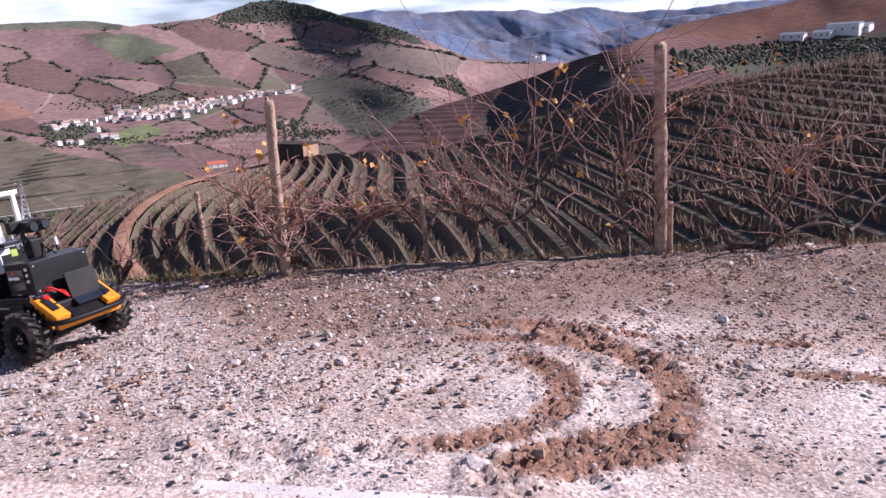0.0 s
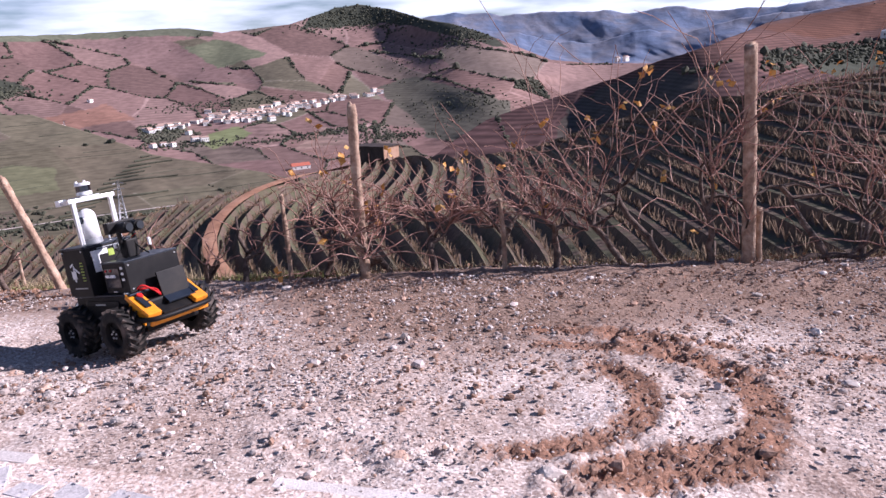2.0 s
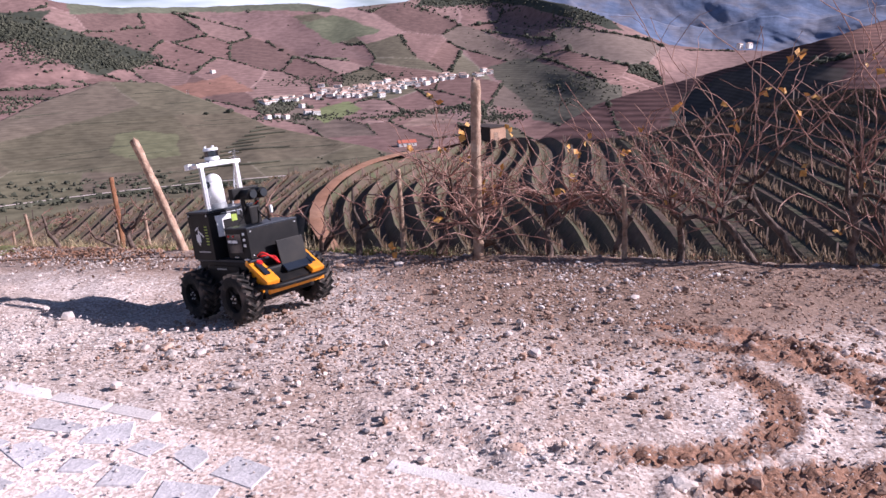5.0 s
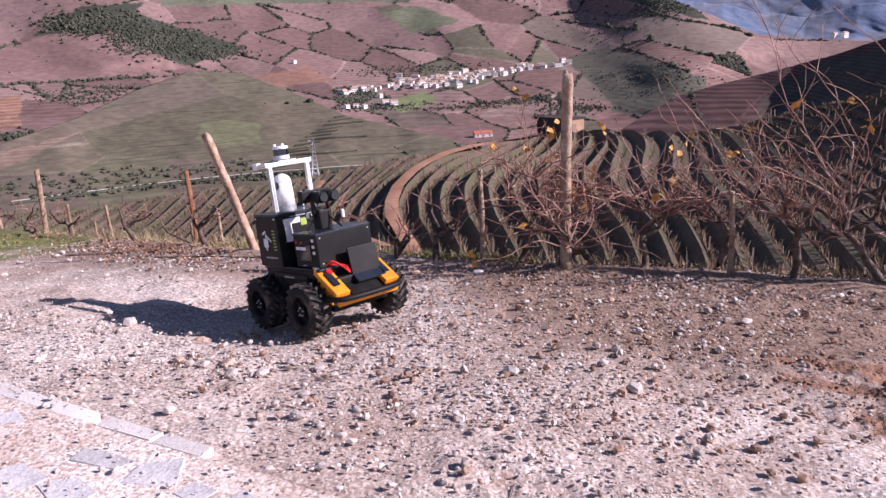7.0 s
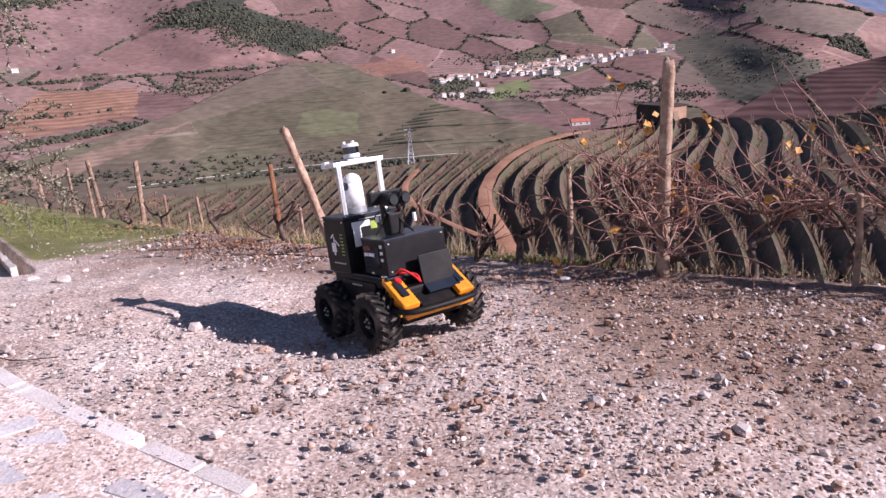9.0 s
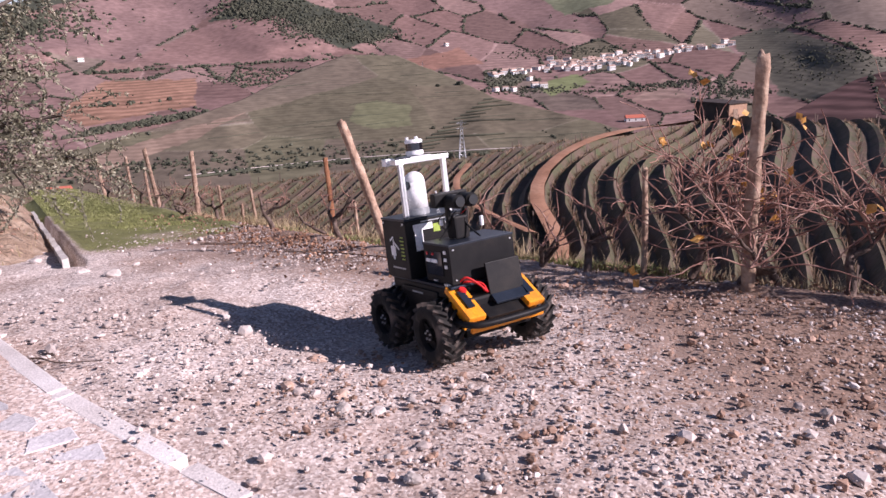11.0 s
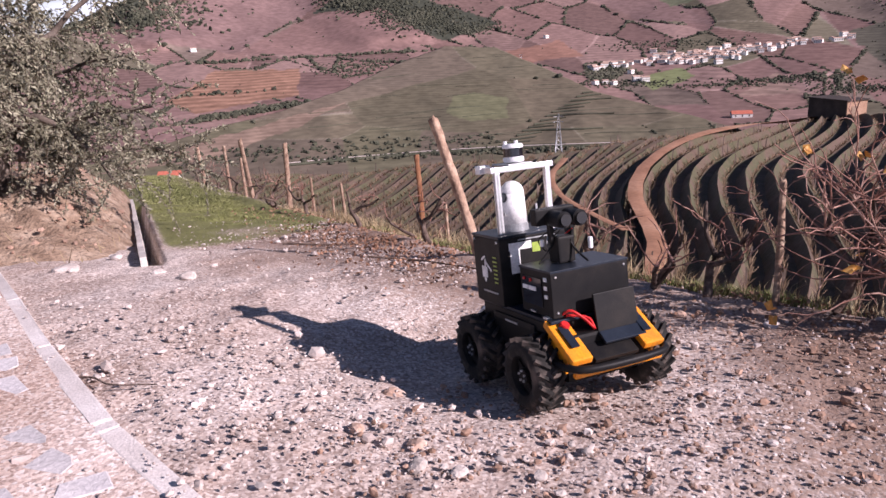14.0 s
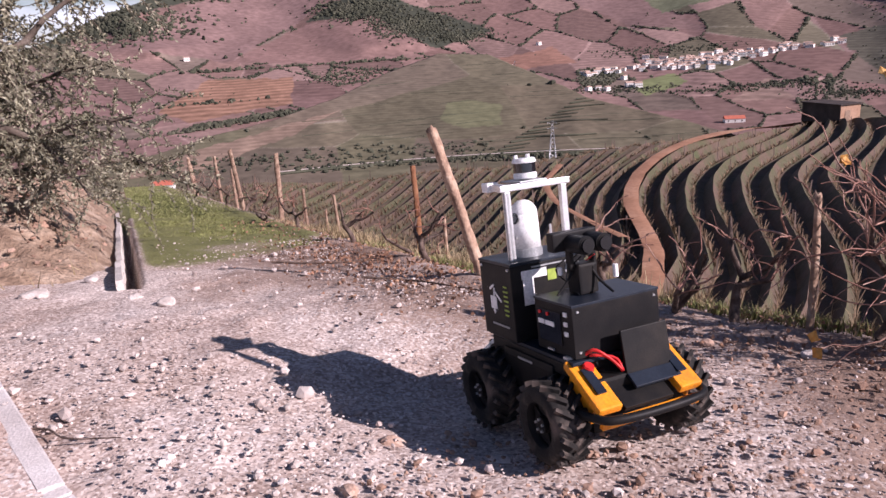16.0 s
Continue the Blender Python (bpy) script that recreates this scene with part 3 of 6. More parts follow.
class Hill:
    """A hillside facing the yard: skyline over bearing, distance over elevation, straight-edged plots, spurs that turn from the sun."""
    def __init__(self, name, skyline, low, dist, palette, plots, seed, step=(0.11, 0.075), stretch=2.4, skew=0.0, folds=0.02, stripes=(0.0, 0.25, 0.6), mat=None, zones=(), spurs=()):
        self.sky_az, self.sky_el = np.array(skyline).T
        self.low, self.dist, self.seed, self.folds, self.spurs = low, dist, seed, folds, spurs
        self.noise = Lumps(seed)
        self.stretch, self.skew, self.zones = stretch, skew, zones
        rs = np.random.RandomState(seed)
        a0, a1 = self.sky_az[0], self.sky_az[-1]
        self.seeds = np.stack([rs.uniform(a0, a1, plots), rs.uniform(low, self.sky_el.max(), plots)], -1)
        pick = rs.choice(len(palette), plots)
        self.tint = np.array([palette[k] for k in pick]) * rs.uniform(0.82, 1.05, (plots, 1))
        self.stripe = rs.choice(stripes, plots)
        na = int((a1 - a0) / step[0])
        ns = int((self.sky_el.max() - low) / step[1])
        az, s = np.meshgrid(np.linspace(a0, a1, na), np.concatenate([np.linspace(0, 1, ns), [1.04, 1.12]]), indexing="ij")
        top = self.top(az)
        el = low + (top - low) * np.minimum(s, 1)
        P = self.point(az, el)
        back = np.maximum(0, s - 1)
        P[..., 2] -= back * 900
        P[..., :2] += (P[..., :2] - HOME[:2]) * back[..., None] * 1.5
        col, alpha = self.colour(az, el)
        ob = mesh_object(name, P.reshape(-1, 3), grid_faces(*az.shape), mat or FIELDS, smooth=True)
        at = ob.data.attributes.new("plot", "FLOAT_COLOR", "POINT")
        at.data.foreach_set("color", np.concatenate([col, alpha[..., None]], -1).astype(np.float32).ravel())
        tagged(ob, kind="structure")
        self.ob = ob

    def top(self, az):
        return np.interp(az, self.sky_az, self.sky_el) + 0.04 * self.noise.sum(np.asarray(az) * 1.1, 0 * np.asarray(az) + 4.5, 4)

    def point(self, az, el):
        az, el = np.asarray(az, float), np.asarray(el, float)
        d = np.interp(el, *self.dist)
        t = (el - self.low) / (self.top(az) - self.low + 1e-6)
        d = d * (1 + self.folds * self.noise.sum(az * 0.16, el * 0.25, 3) * np.clip(t * 3, 0, 1))
        for a0, a1, a2, amount, e0, e1 in self.spurs:      # a spur comes forward from a0 to a1 and falls back to a2
            tilt = az + 0.5 * (el - 0.5 * (e0 + e1)) + 0.5 * self.noise.at(az * 0.3 + 11, el * 0.8)
            w = smooth01((el - e0) / 1.2) * smooth01((e1 - el) / 1.2)
            d = d * (1 - amount * w * smooth01(np.interp(tilt, [a0, a1, a2], [0, 1, 0])))
        return polar(az, el, d)

    def nearest(self, az, el):
        az, el = np.asarray(az, np.float32), np.asarray(el, np.float32)
        wx = az + self.skew * el + 0.45 * self.noise.at(az * 0.35, el * 0.5)
        wy = el + 0.12 * self.noise.at(az * 0.5 + 20, el * 0.6)
        first, second, gap = [np.zeros(az.size, t) for t in (np.int32, np.int32, np.float32)]
        sx = (self.seeds[:, 0] + self.skew * self.seeds[:, 1]).astype(np.float32)
        sy = self.seeds[:, 1].astype(np.float32)
        wx, wy = wx.astype(np.float32).ravel(), wy.astype(np.float32).ravel()
        for k in range(0, wx.size, 60000):
            c = slice(k, k + 60000)
            d = (wx[c, None] - sx) ** 2 + (self.stretch * (wy[c, None] - sy)) ** 2
            two = np.argpartition(d, 1, axis=-1)[:, :2]
            d2 = np.take_along_axis(d, two, -1)
            swap = d2[:, 0] > d2[:, 1]
            first[c] = np.where(swap, two[:, 1], two[:, 0])
            second[c] = np.where(swap, two[:, 0], two[:, 1])
            gap[c] = np.abs(np.sqrt(d2[:, 0]) - np.sqrt(d2[:, 1]))
        return first.reshape(az.shape), second.reshape(az.shape), gap.reshape(az.shape)

    def colour(self, az, el):
        first, second, gap = self.nearest(az, el)
        col = self.tint[first].copy()
        path = (gap < 0.08) & ((first * 7 + second * 7) % 5 == 0)
        col[path] = col[path] * 1.25 + 0.03
        alpha = self.stripe[first] * (gap > 0.15)
        jx, jy = az + 0.22 * self.noise.sum(az * 1.3, el * 2, 3), el + 0.07 * self.noise.sum(az * 1.1 + 30, el * 2 + 9, 3)
        # zones repaint plots: fields, woods, and shade laid into the colour
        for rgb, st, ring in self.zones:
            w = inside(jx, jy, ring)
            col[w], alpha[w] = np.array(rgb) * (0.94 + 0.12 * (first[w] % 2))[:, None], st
        return col, alpha

    def bushes(self, count, size, rs, keep=0.6, width=0.10):
        """Hedges: small bushes along the seams between plots."""
        az = rs.uniform(self.sky_az[0], self.sky_az[-1], count)
        el = self.low + (self.top(az) - self.low) * rs.uniform(0, 0.99, count)
        first, second, gap = self.nearest(az, el)
        ok = (gap < width) & (((first * 31 + second * 31) % 100) / 100 < keep) & ((first * 7 + second * 7) % 5 != 0)
        for rgb, st, ring in self.zones:
            ok &= ~inside(az, el, ring) | (rs.rand(count) < 0.03)
        az, el = az[ok], el[ok]
        s = size * np.exp(rs.normal(-0.1, 0.4, len(az))) * np.interp(el, *self.dist) / 1000
        return self.point(az, el) + np.array([0, 0, 1]) * s[:, None] * 0.35, s


# browns and olives carry extra blue for distance haze
BROWNS = [(0.235, 0.145, 0.128), (0.271, 0.172, 0.152), (0.215, 0.134, 0.12), (0.244, 0.153, 0.132), (0.20, 0.128, 0.113), (0.175, 0.152, 0.108), (0.208, 0.159, 0.132), (0.298, 0.195, 0.172), (0.253, 0.158, 0.143)]
OLIVES = [(0.165, 0.138, 0.098), (0.158, 0.138, 0.095), (0.172, 0.138, 0.105), (0.155, 0.14, 0.092), (0.175, 0.138, 0.105)]
# reds darkened, since most of that hill lies in shade
REDS = [(0.125, 0.066, 0.060), (0.138, 0.076, 0.066), (0.11, 0.063, 0.06), (0.15, 0.084, 0.072), (0.12, 0.07, 0.064)]
# woodland tone, also put where slopes lie in shade
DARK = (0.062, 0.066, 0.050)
MAUVE = (0.232, 0.150, 0.138)

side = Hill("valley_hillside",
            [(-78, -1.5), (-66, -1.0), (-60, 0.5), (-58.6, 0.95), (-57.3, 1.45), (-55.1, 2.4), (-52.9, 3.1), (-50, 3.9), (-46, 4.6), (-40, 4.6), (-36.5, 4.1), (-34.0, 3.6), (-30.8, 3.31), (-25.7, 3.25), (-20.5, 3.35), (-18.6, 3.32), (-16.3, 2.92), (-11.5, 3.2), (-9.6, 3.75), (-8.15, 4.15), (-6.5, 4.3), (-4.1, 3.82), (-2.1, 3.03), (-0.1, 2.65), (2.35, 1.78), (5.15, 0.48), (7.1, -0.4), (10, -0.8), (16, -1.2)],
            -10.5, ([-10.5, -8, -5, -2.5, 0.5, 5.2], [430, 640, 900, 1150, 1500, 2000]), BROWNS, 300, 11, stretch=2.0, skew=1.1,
            zones=(((0.135, 0.14, 0.098), 0.05, [(-34, 2.95), (-25, 2.9), (-19.5, 2.85), (-16.8, 2.7), (-17.5, 4), (-34, 4)]),
                   (MAUVE, 0.25, [(-25.2, 2.75), (-20.2, 2.85), (-13.7, -0.8), (-19.2, -0.2)]),
                   ((0.165, 0.172, 0.112), 0.15, [(-19.1, 2.05), (-16.3, 2.5), (-13.2, 1.3), (-17.0, 0.5)]),
                   ((0.185, 0.205, 0.10), 0.05, [(-19.3, -4.3), (-16.0, -3.6), (-15.0, -4.2), (-17.8, -5.1)]),
                   ((0.33, 0.225, 0.185), 0.7, [(-12.2, -5.6), (-9.9, -4.1), (-8.0, -5.5)]),
                   # wooded dome top; its right end paints the flank's shade
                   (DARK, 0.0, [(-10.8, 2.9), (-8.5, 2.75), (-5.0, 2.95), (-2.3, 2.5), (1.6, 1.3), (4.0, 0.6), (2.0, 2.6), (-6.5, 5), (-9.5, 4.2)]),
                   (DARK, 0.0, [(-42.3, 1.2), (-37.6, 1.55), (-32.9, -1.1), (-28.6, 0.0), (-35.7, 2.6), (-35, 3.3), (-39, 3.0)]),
                   (MAUVE, 0.15, [(-54.5, 0.3), (-50.2, 2.6), (-46, 4.2), (-40, 3.2), (-43.0, 1.0), (-48.0, -1.2)]),
                   ((0.25, 0.155, 0.138), 0.12, [(-47.9, -1.2), (-42.0, 1.1), (-37.5, 1.45), (-33.0, -1.2), (-40.0, -1.7)]),
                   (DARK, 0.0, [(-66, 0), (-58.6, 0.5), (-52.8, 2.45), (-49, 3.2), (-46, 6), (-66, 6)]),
                   ((0.35, 0.20, 0.14), 0.9, [(-52.8, -4.3), (-49.2, -2.3), (-43.4, -2.5), (-43.6, -4.3), (-50.7, -5.1)]),
                   ((0.30, 0.165, 0.125), 0.2, [(-28.4, -2.0), (-24.4, -1.4), (-22.8, -2.5), (-27, -2.9)]),
                   # valley right of the village: scrub colour darkened to carry its shade
                   ((0.125, 0.115, 0.09), 0.5, [(-6.0, -1.6), (-3.0, -0.9), (4.0, -3.2), (4, -6), (-2.0, -5.6), (-3.2, -3.8)])),
            spurs=((-6.0, 2.6, 10.0, 0.125, -2.5, 5.5), (-3.8, 3.0, 9.0, 0.13, -6.5, -1.2), (-16.5, -13.5, -7.0, 0.03, -1.6, 2.0), (-44.0, -36.5, -26, 0.05, -1.5, 6.5), (-58.5, -54.0, -46, 0.06, -1.0, 6.5)))
spur = Hill("olive_spur",
            [(-72, -9.0), (-60, -8.2), (-54.0, -7.2), (-50, -6.3), (-45, -5.4), (-40.3, -4.1), (-36.5, -2.55), (-32.7, -1.42), (-29.0, -1.72), (-26.1, -3.06), (-23.7, -4.17), (-22.05, -5.04), (-18, -6.17), (-14.0, -7.25), (-12.5, -7.66), (-10.5, -9.0)],
            -10.6, ([-10.6, -7, -4, -1.5], [330, 430, 520, 640]), OLIVES, 30, 23, stretch=3.0, skew=0.6, folds=0.02, stripes=(0.12, 0.2, 0.32), mat=FINE_FIELDS,
            zones=(((0.150, 0.148, 0.088), 0.2, [(-32.9, -6.2), (-32.3, -5.0), (-30.5, -4.8), (-28.3, -5.3), (-28.4, -6.8), (-31, -6.9)]),
                   ((0.27, 0.19, 0.145), 0.4, [(-58, -8.6), (-47, -6.4), (-40, -5.0), (-44, -6.6), (-50, -8.4)])))
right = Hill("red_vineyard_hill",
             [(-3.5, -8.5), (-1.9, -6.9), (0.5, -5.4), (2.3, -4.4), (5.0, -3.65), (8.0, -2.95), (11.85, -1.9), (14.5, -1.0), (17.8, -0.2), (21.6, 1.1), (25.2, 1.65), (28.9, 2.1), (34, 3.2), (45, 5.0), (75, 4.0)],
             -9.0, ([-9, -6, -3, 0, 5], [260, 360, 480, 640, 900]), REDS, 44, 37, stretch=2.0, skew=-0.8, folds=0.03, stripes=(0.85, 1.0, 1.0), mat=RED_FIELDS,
             # shaded flank painted as a dark plot, on top of the spur's shade
             zones=(((0.085, 0.07, 0.06), 0.5, [(7.0, -6.4), (8.5, -3.6), (12, -2.2), (15, -1.6), (18.5, -2.4), (17.5, -4.2), (12, -6)]),
                    # trees below the estate; the dark tone paints the slope's shade too
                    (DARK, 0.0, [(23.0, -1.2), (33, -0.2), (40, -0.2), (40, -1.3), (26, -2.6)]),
                    ((0.165, 0.08, 0.058), 0.9, [(21, 0.9), (29, 1.9), (35, 2.8), (38, 0.9), (30, 0.5), (25, -0.2)])),
             spurs=((6.4, 20.0, 30.0, 0.38, -9.0, 1.6),))


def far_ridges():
    """Scrub-covered mountains that close the valley, the blue of distance put into their colour."""
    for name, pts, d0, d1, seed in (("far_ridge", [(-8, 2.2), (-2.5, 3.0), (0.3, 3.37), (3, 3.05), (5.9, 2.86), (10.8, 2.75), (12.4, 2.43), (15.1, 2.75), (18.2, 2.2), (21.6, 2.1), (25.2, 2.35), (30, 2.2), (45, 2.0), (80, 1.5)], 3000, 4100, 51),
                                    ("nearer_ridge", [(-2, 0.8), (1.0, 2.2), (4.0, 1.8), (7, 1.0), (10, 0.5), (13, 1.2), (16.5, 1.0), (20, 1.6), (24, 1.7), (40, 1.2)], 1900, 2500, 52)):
        nz = Lumps(seed)
        az, s = np.meshgrid(np.linspace(pts[0][0], pts[-1][0], 520), np.concatenate([np.linspace(0, 1, 60), [1.1]]), indexing="ij")
        A, B = np.array(pts).T
        top = np.interp(az, A, B) + 0.10 * nz.sum(az * 0.8, az * 0 + 2, 5) * np.clip(s, 0, 1) ** 8
        el = -3 + (top + 3) * np.minimum(s, 1)
        d = (d0 + (d1 - d0) * s) * (1 + 0.042 * nz.sum(az * 0.22 + 1.5 * s, s * 1.1, 4) * np.clip(2.4 - 2.4 * s, 0, 1))
        P = polar(az, el, d)
        P[..., 2] -= np.maximum(0, s - 1) * 2000
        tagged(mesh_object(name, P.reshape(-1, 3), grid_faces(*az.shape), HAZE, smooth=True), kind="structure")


far_ridges()


def lowland():
    """One sheet below everything, out to the horizon."""
    r = np.concatenate([[0], np.geomspace(180, 4700, 26)])
    th = np.linspace(0, 2 * math.pi, 97)
    R, A = np.meshgrid(r, th, indexing="ij")
    nz = Lumps(77)
    Z = -95 - R * 0.012 + 6 * nz.sum(R * np.cos(A) / 400, R * np.sin(A) / 400, 3)
    tagged(mesh_object("lowland", np.stack([R * np.cos(A), R * np.sin(A), Z], -1).reshape(-1, 3), grid_faces(*R.shape), VALLEY, smooth=True), kind="structure")


lowland()


def hedges():
    rs = np.random.RandomState(8)
    for hill, count, size, keep, name, label in ((side, 420000, 1.25, 0.75, "hedgerow_bushes", "dark green hedgerow bushes between the far plots"),
                                                 (spur, 12000, 1.8, 0.3, "spur_bushes", "dark scrub bushes along the olive-brown spur"),
                                                 (right, 24000, 2.0, 0.4, "hill_bushes", "dark scrub bushes on the red vineyard hill")):
        P, s = hill.bushes(count, size, rs, keep)
        tagged(lumps_mesh(name, P, s, SCRUB, rs, 0.8, 0.35), label, "bushes", kind="stuff")
    # woods and groves; clumps right of the dome stand in for its shade
    pts, sz = [], []
    for a, e, ra, re, n, size in ((-6.5, 3.4, 5.0, 0.9, 900, 1.3), (1.0, 1.6, 2.6, 0.8, 350, 1.2), (-55.0, 1.6, 5.0, 0.9, 1100, 2.4), (-49.0, 3.6, 3.0, 0.6, 300, 2.4), (-47.5, -5.35, 5.2, 0.17, 420, 3.0), (-38.3, 1.9, 3.0, 0.7, 900, 1.8), (-34.6, 0.6, 3.4, 0.8, 900, 1.6), (-31.0, -0.3, 2.5, 0.4, 350, 1.6),
                                  (-40.0, -1.72, 7.0, 0.05, 150, 2.1), (-39.5, -2.6, 3.2, 0.5, 260, 1.7), (0.5, -3.2, 4.0, 1.2, 300, 1.3), (-9, -4.6, 4.5, 0.22, 260, 1.6), (-13, -4.9, 4, 0.13, 150, 1.5), (-3.0, 0.4, 3.0, 1.6, 150, 1.2), (-20, -4.6, 5, 0.25, 200, 1.6), (-48.5, -1.75, 2.2, 0.10, 60, 2.4), (-5.0, -5.2, 2.6, 0.35, 300, 1.5), (-16.5, -2.0, 6, 0.35, 260, 1.3), (-50, -3.9, 3.5, 0.10, 40, 2.4)):
        az, el = rs.normal(a, ra * 0.5, n), rs.normal(e, re * 0.55, n)
        el = el + 0.09 * (az - a) * (1 if a < -40 and 0.15 < re < 0.3 else 0)
        ok = el < side.top(az) - 0.02
        pts.append(side.point(az[ok], el[ok]))
        sz.append(size * rs.uniform(0.5, 1.2, ok.sum()) * np.interp(el[ok], *side.dist) / 1000)
    P, s = np.vstack(pts), np.concatenate(sz)
    P[:, 2] += 0.4 * s
    tagged(lumps_mesh("woodland", P, s, SCRUB, rs, 1.0, 0.35), "dark green woods and olive groves on the far slopes", "trees", kind="stuff")
    # trees below the estate, added thickly to darken a slope in shade
    az, el = rs.uniform(21.5, 40, 2600), rs.normal(-1.05, 0.5, 2600)
    ok = el < np.interp(az, [21.5, 29, 40], [-0.7, -0.45, -0.4])
    P, s = right.point(az, el)[ok], 0.85 * np.exp(rs.normal(0, 0.35, ok.sum()))
    P[:, 2] += 0.4 * s
    tagged(lumps_mesh("hill_wood", P, s, SCRUB, rs, 1.0, 0.35), "dark green trees below the estate on the vineyard hill", "trees", kind="stuff")
    az = np.concatenate([rs.uniform(-44, -14, 420), rs.uniform(-54, -29, 330)])
    el = np.concatenate([rs.normal(-9.25, 0.12, 420), rs.normal(-8.35, 0.28, 330)])
    s = 1.0 * rs.uniform(0.4, 1.3, 750)
    P = spur.point(az, el)
    P[:, 2] += 0.4 * s
    tagged(lumps_mesh("roadside_bushes", P, s, SCRUB, rs, 0.9, 0.35), "dark bushes beside the valley road", "bushes", kind="stuff")
    # dry-stone terrace walls on the spur: thin dark banks along the slope
    tb = Tubes()
    for k in range(15):                                  # a stair of short banks up the spur, now and then a long one
        f = k / 14
        a0, e = -28.6 + 6.2 * f, -8.9 + 3.7 * f
        az = np.linspace(a0 - 0.4, a0 + (1.5 if k % 4 else rs.uniform(3.5, 5.5)), 14)
        el = e + 0.04 * np.sin(az * 0.8 + k) + 0.09 * (az - a0) * (1.0 if k % 4 else 0.3)
        ok = el < spur.top(az) - 0.1
        if ok.sum() > 3:
            tb.add(spur.point(az, el)[ok] + np.array([0, 0, 0.3]), 0.85, 0.45, 4)
    for k in range(40):                                  # fine lines across the open slope
        a0, e = rs.uniform(-44, -17), rs.uniform(-8.3, -2.2)
        az = np.linspace(a0, a0 + rs.uniform(2, 6), 16)
        el = e + 0.05 * np.sin(az * 0.8 + k) + 0.03 * (az - a0)
        ok = el < spur.top(az) - 0.15
        if ok.sum() > 3:
            tb.add(spur.point(az, el)[ok], 0.28, 0.15, 4)
    tagged(tb.link("terrace_banks", SCRUB, smooth=False), "dark overgrown terrace banks on the spur", "banks", kind="stuff")


hedges()


# ---- buildings in the distance ----
def house(name, w, d, h, roof, wall_mat, roof_mat, windows=2):
    """A gabled house: wall, roof and window openings as parts, origin at its base."""
    root = new(name)
    bm = bmesh.new()
    bmesh.ops.create_cube(bm, size=1, matrix=Matrix.Translation((0, 0, h / 2 - 1.5)) @ Matrix.Diagonal((w, d, h + 3, 1)))
    part("wall", bm, wall_mat, root)
    bm = bmesh.new()
    e = 0.35
    pr = [(-w / 2 - e, -d / 2 - e, h), (w / 2 + e, -d / 2 - e, h), (w / 2 + e, d / 2 + e, h), (-w / 2 - e, d / 2 + e, h), (-w / 2 - e, 0, h + roof), (w / 2 + e, 0, h + roof)]
    vs = [bm.verts.new(p) for p in pr]
    for f in ((0, 1, 5, 4), (2, 3, 4, 5), (0, 4, 3), (1, 2, 5), (3, 2, 1, 0)):
        bm.faces.new([vs[i] for i in f])
    part("roof", bm, roof_mat, root)
    for k in range(windows):
        bm = bmesh.new()
        x = (k + 0.5) / windows * w - w / 2
        bmesh.ops.create_cube(bm, size=1, matrix=Matrix.Translation((x, -d / 2 - 0.03, h * 0.5)) @ Matrix.Diagonal((1.0, 0.1, 1.4, 1)))
        part("window", bm, DARKWALL, root)
    return root


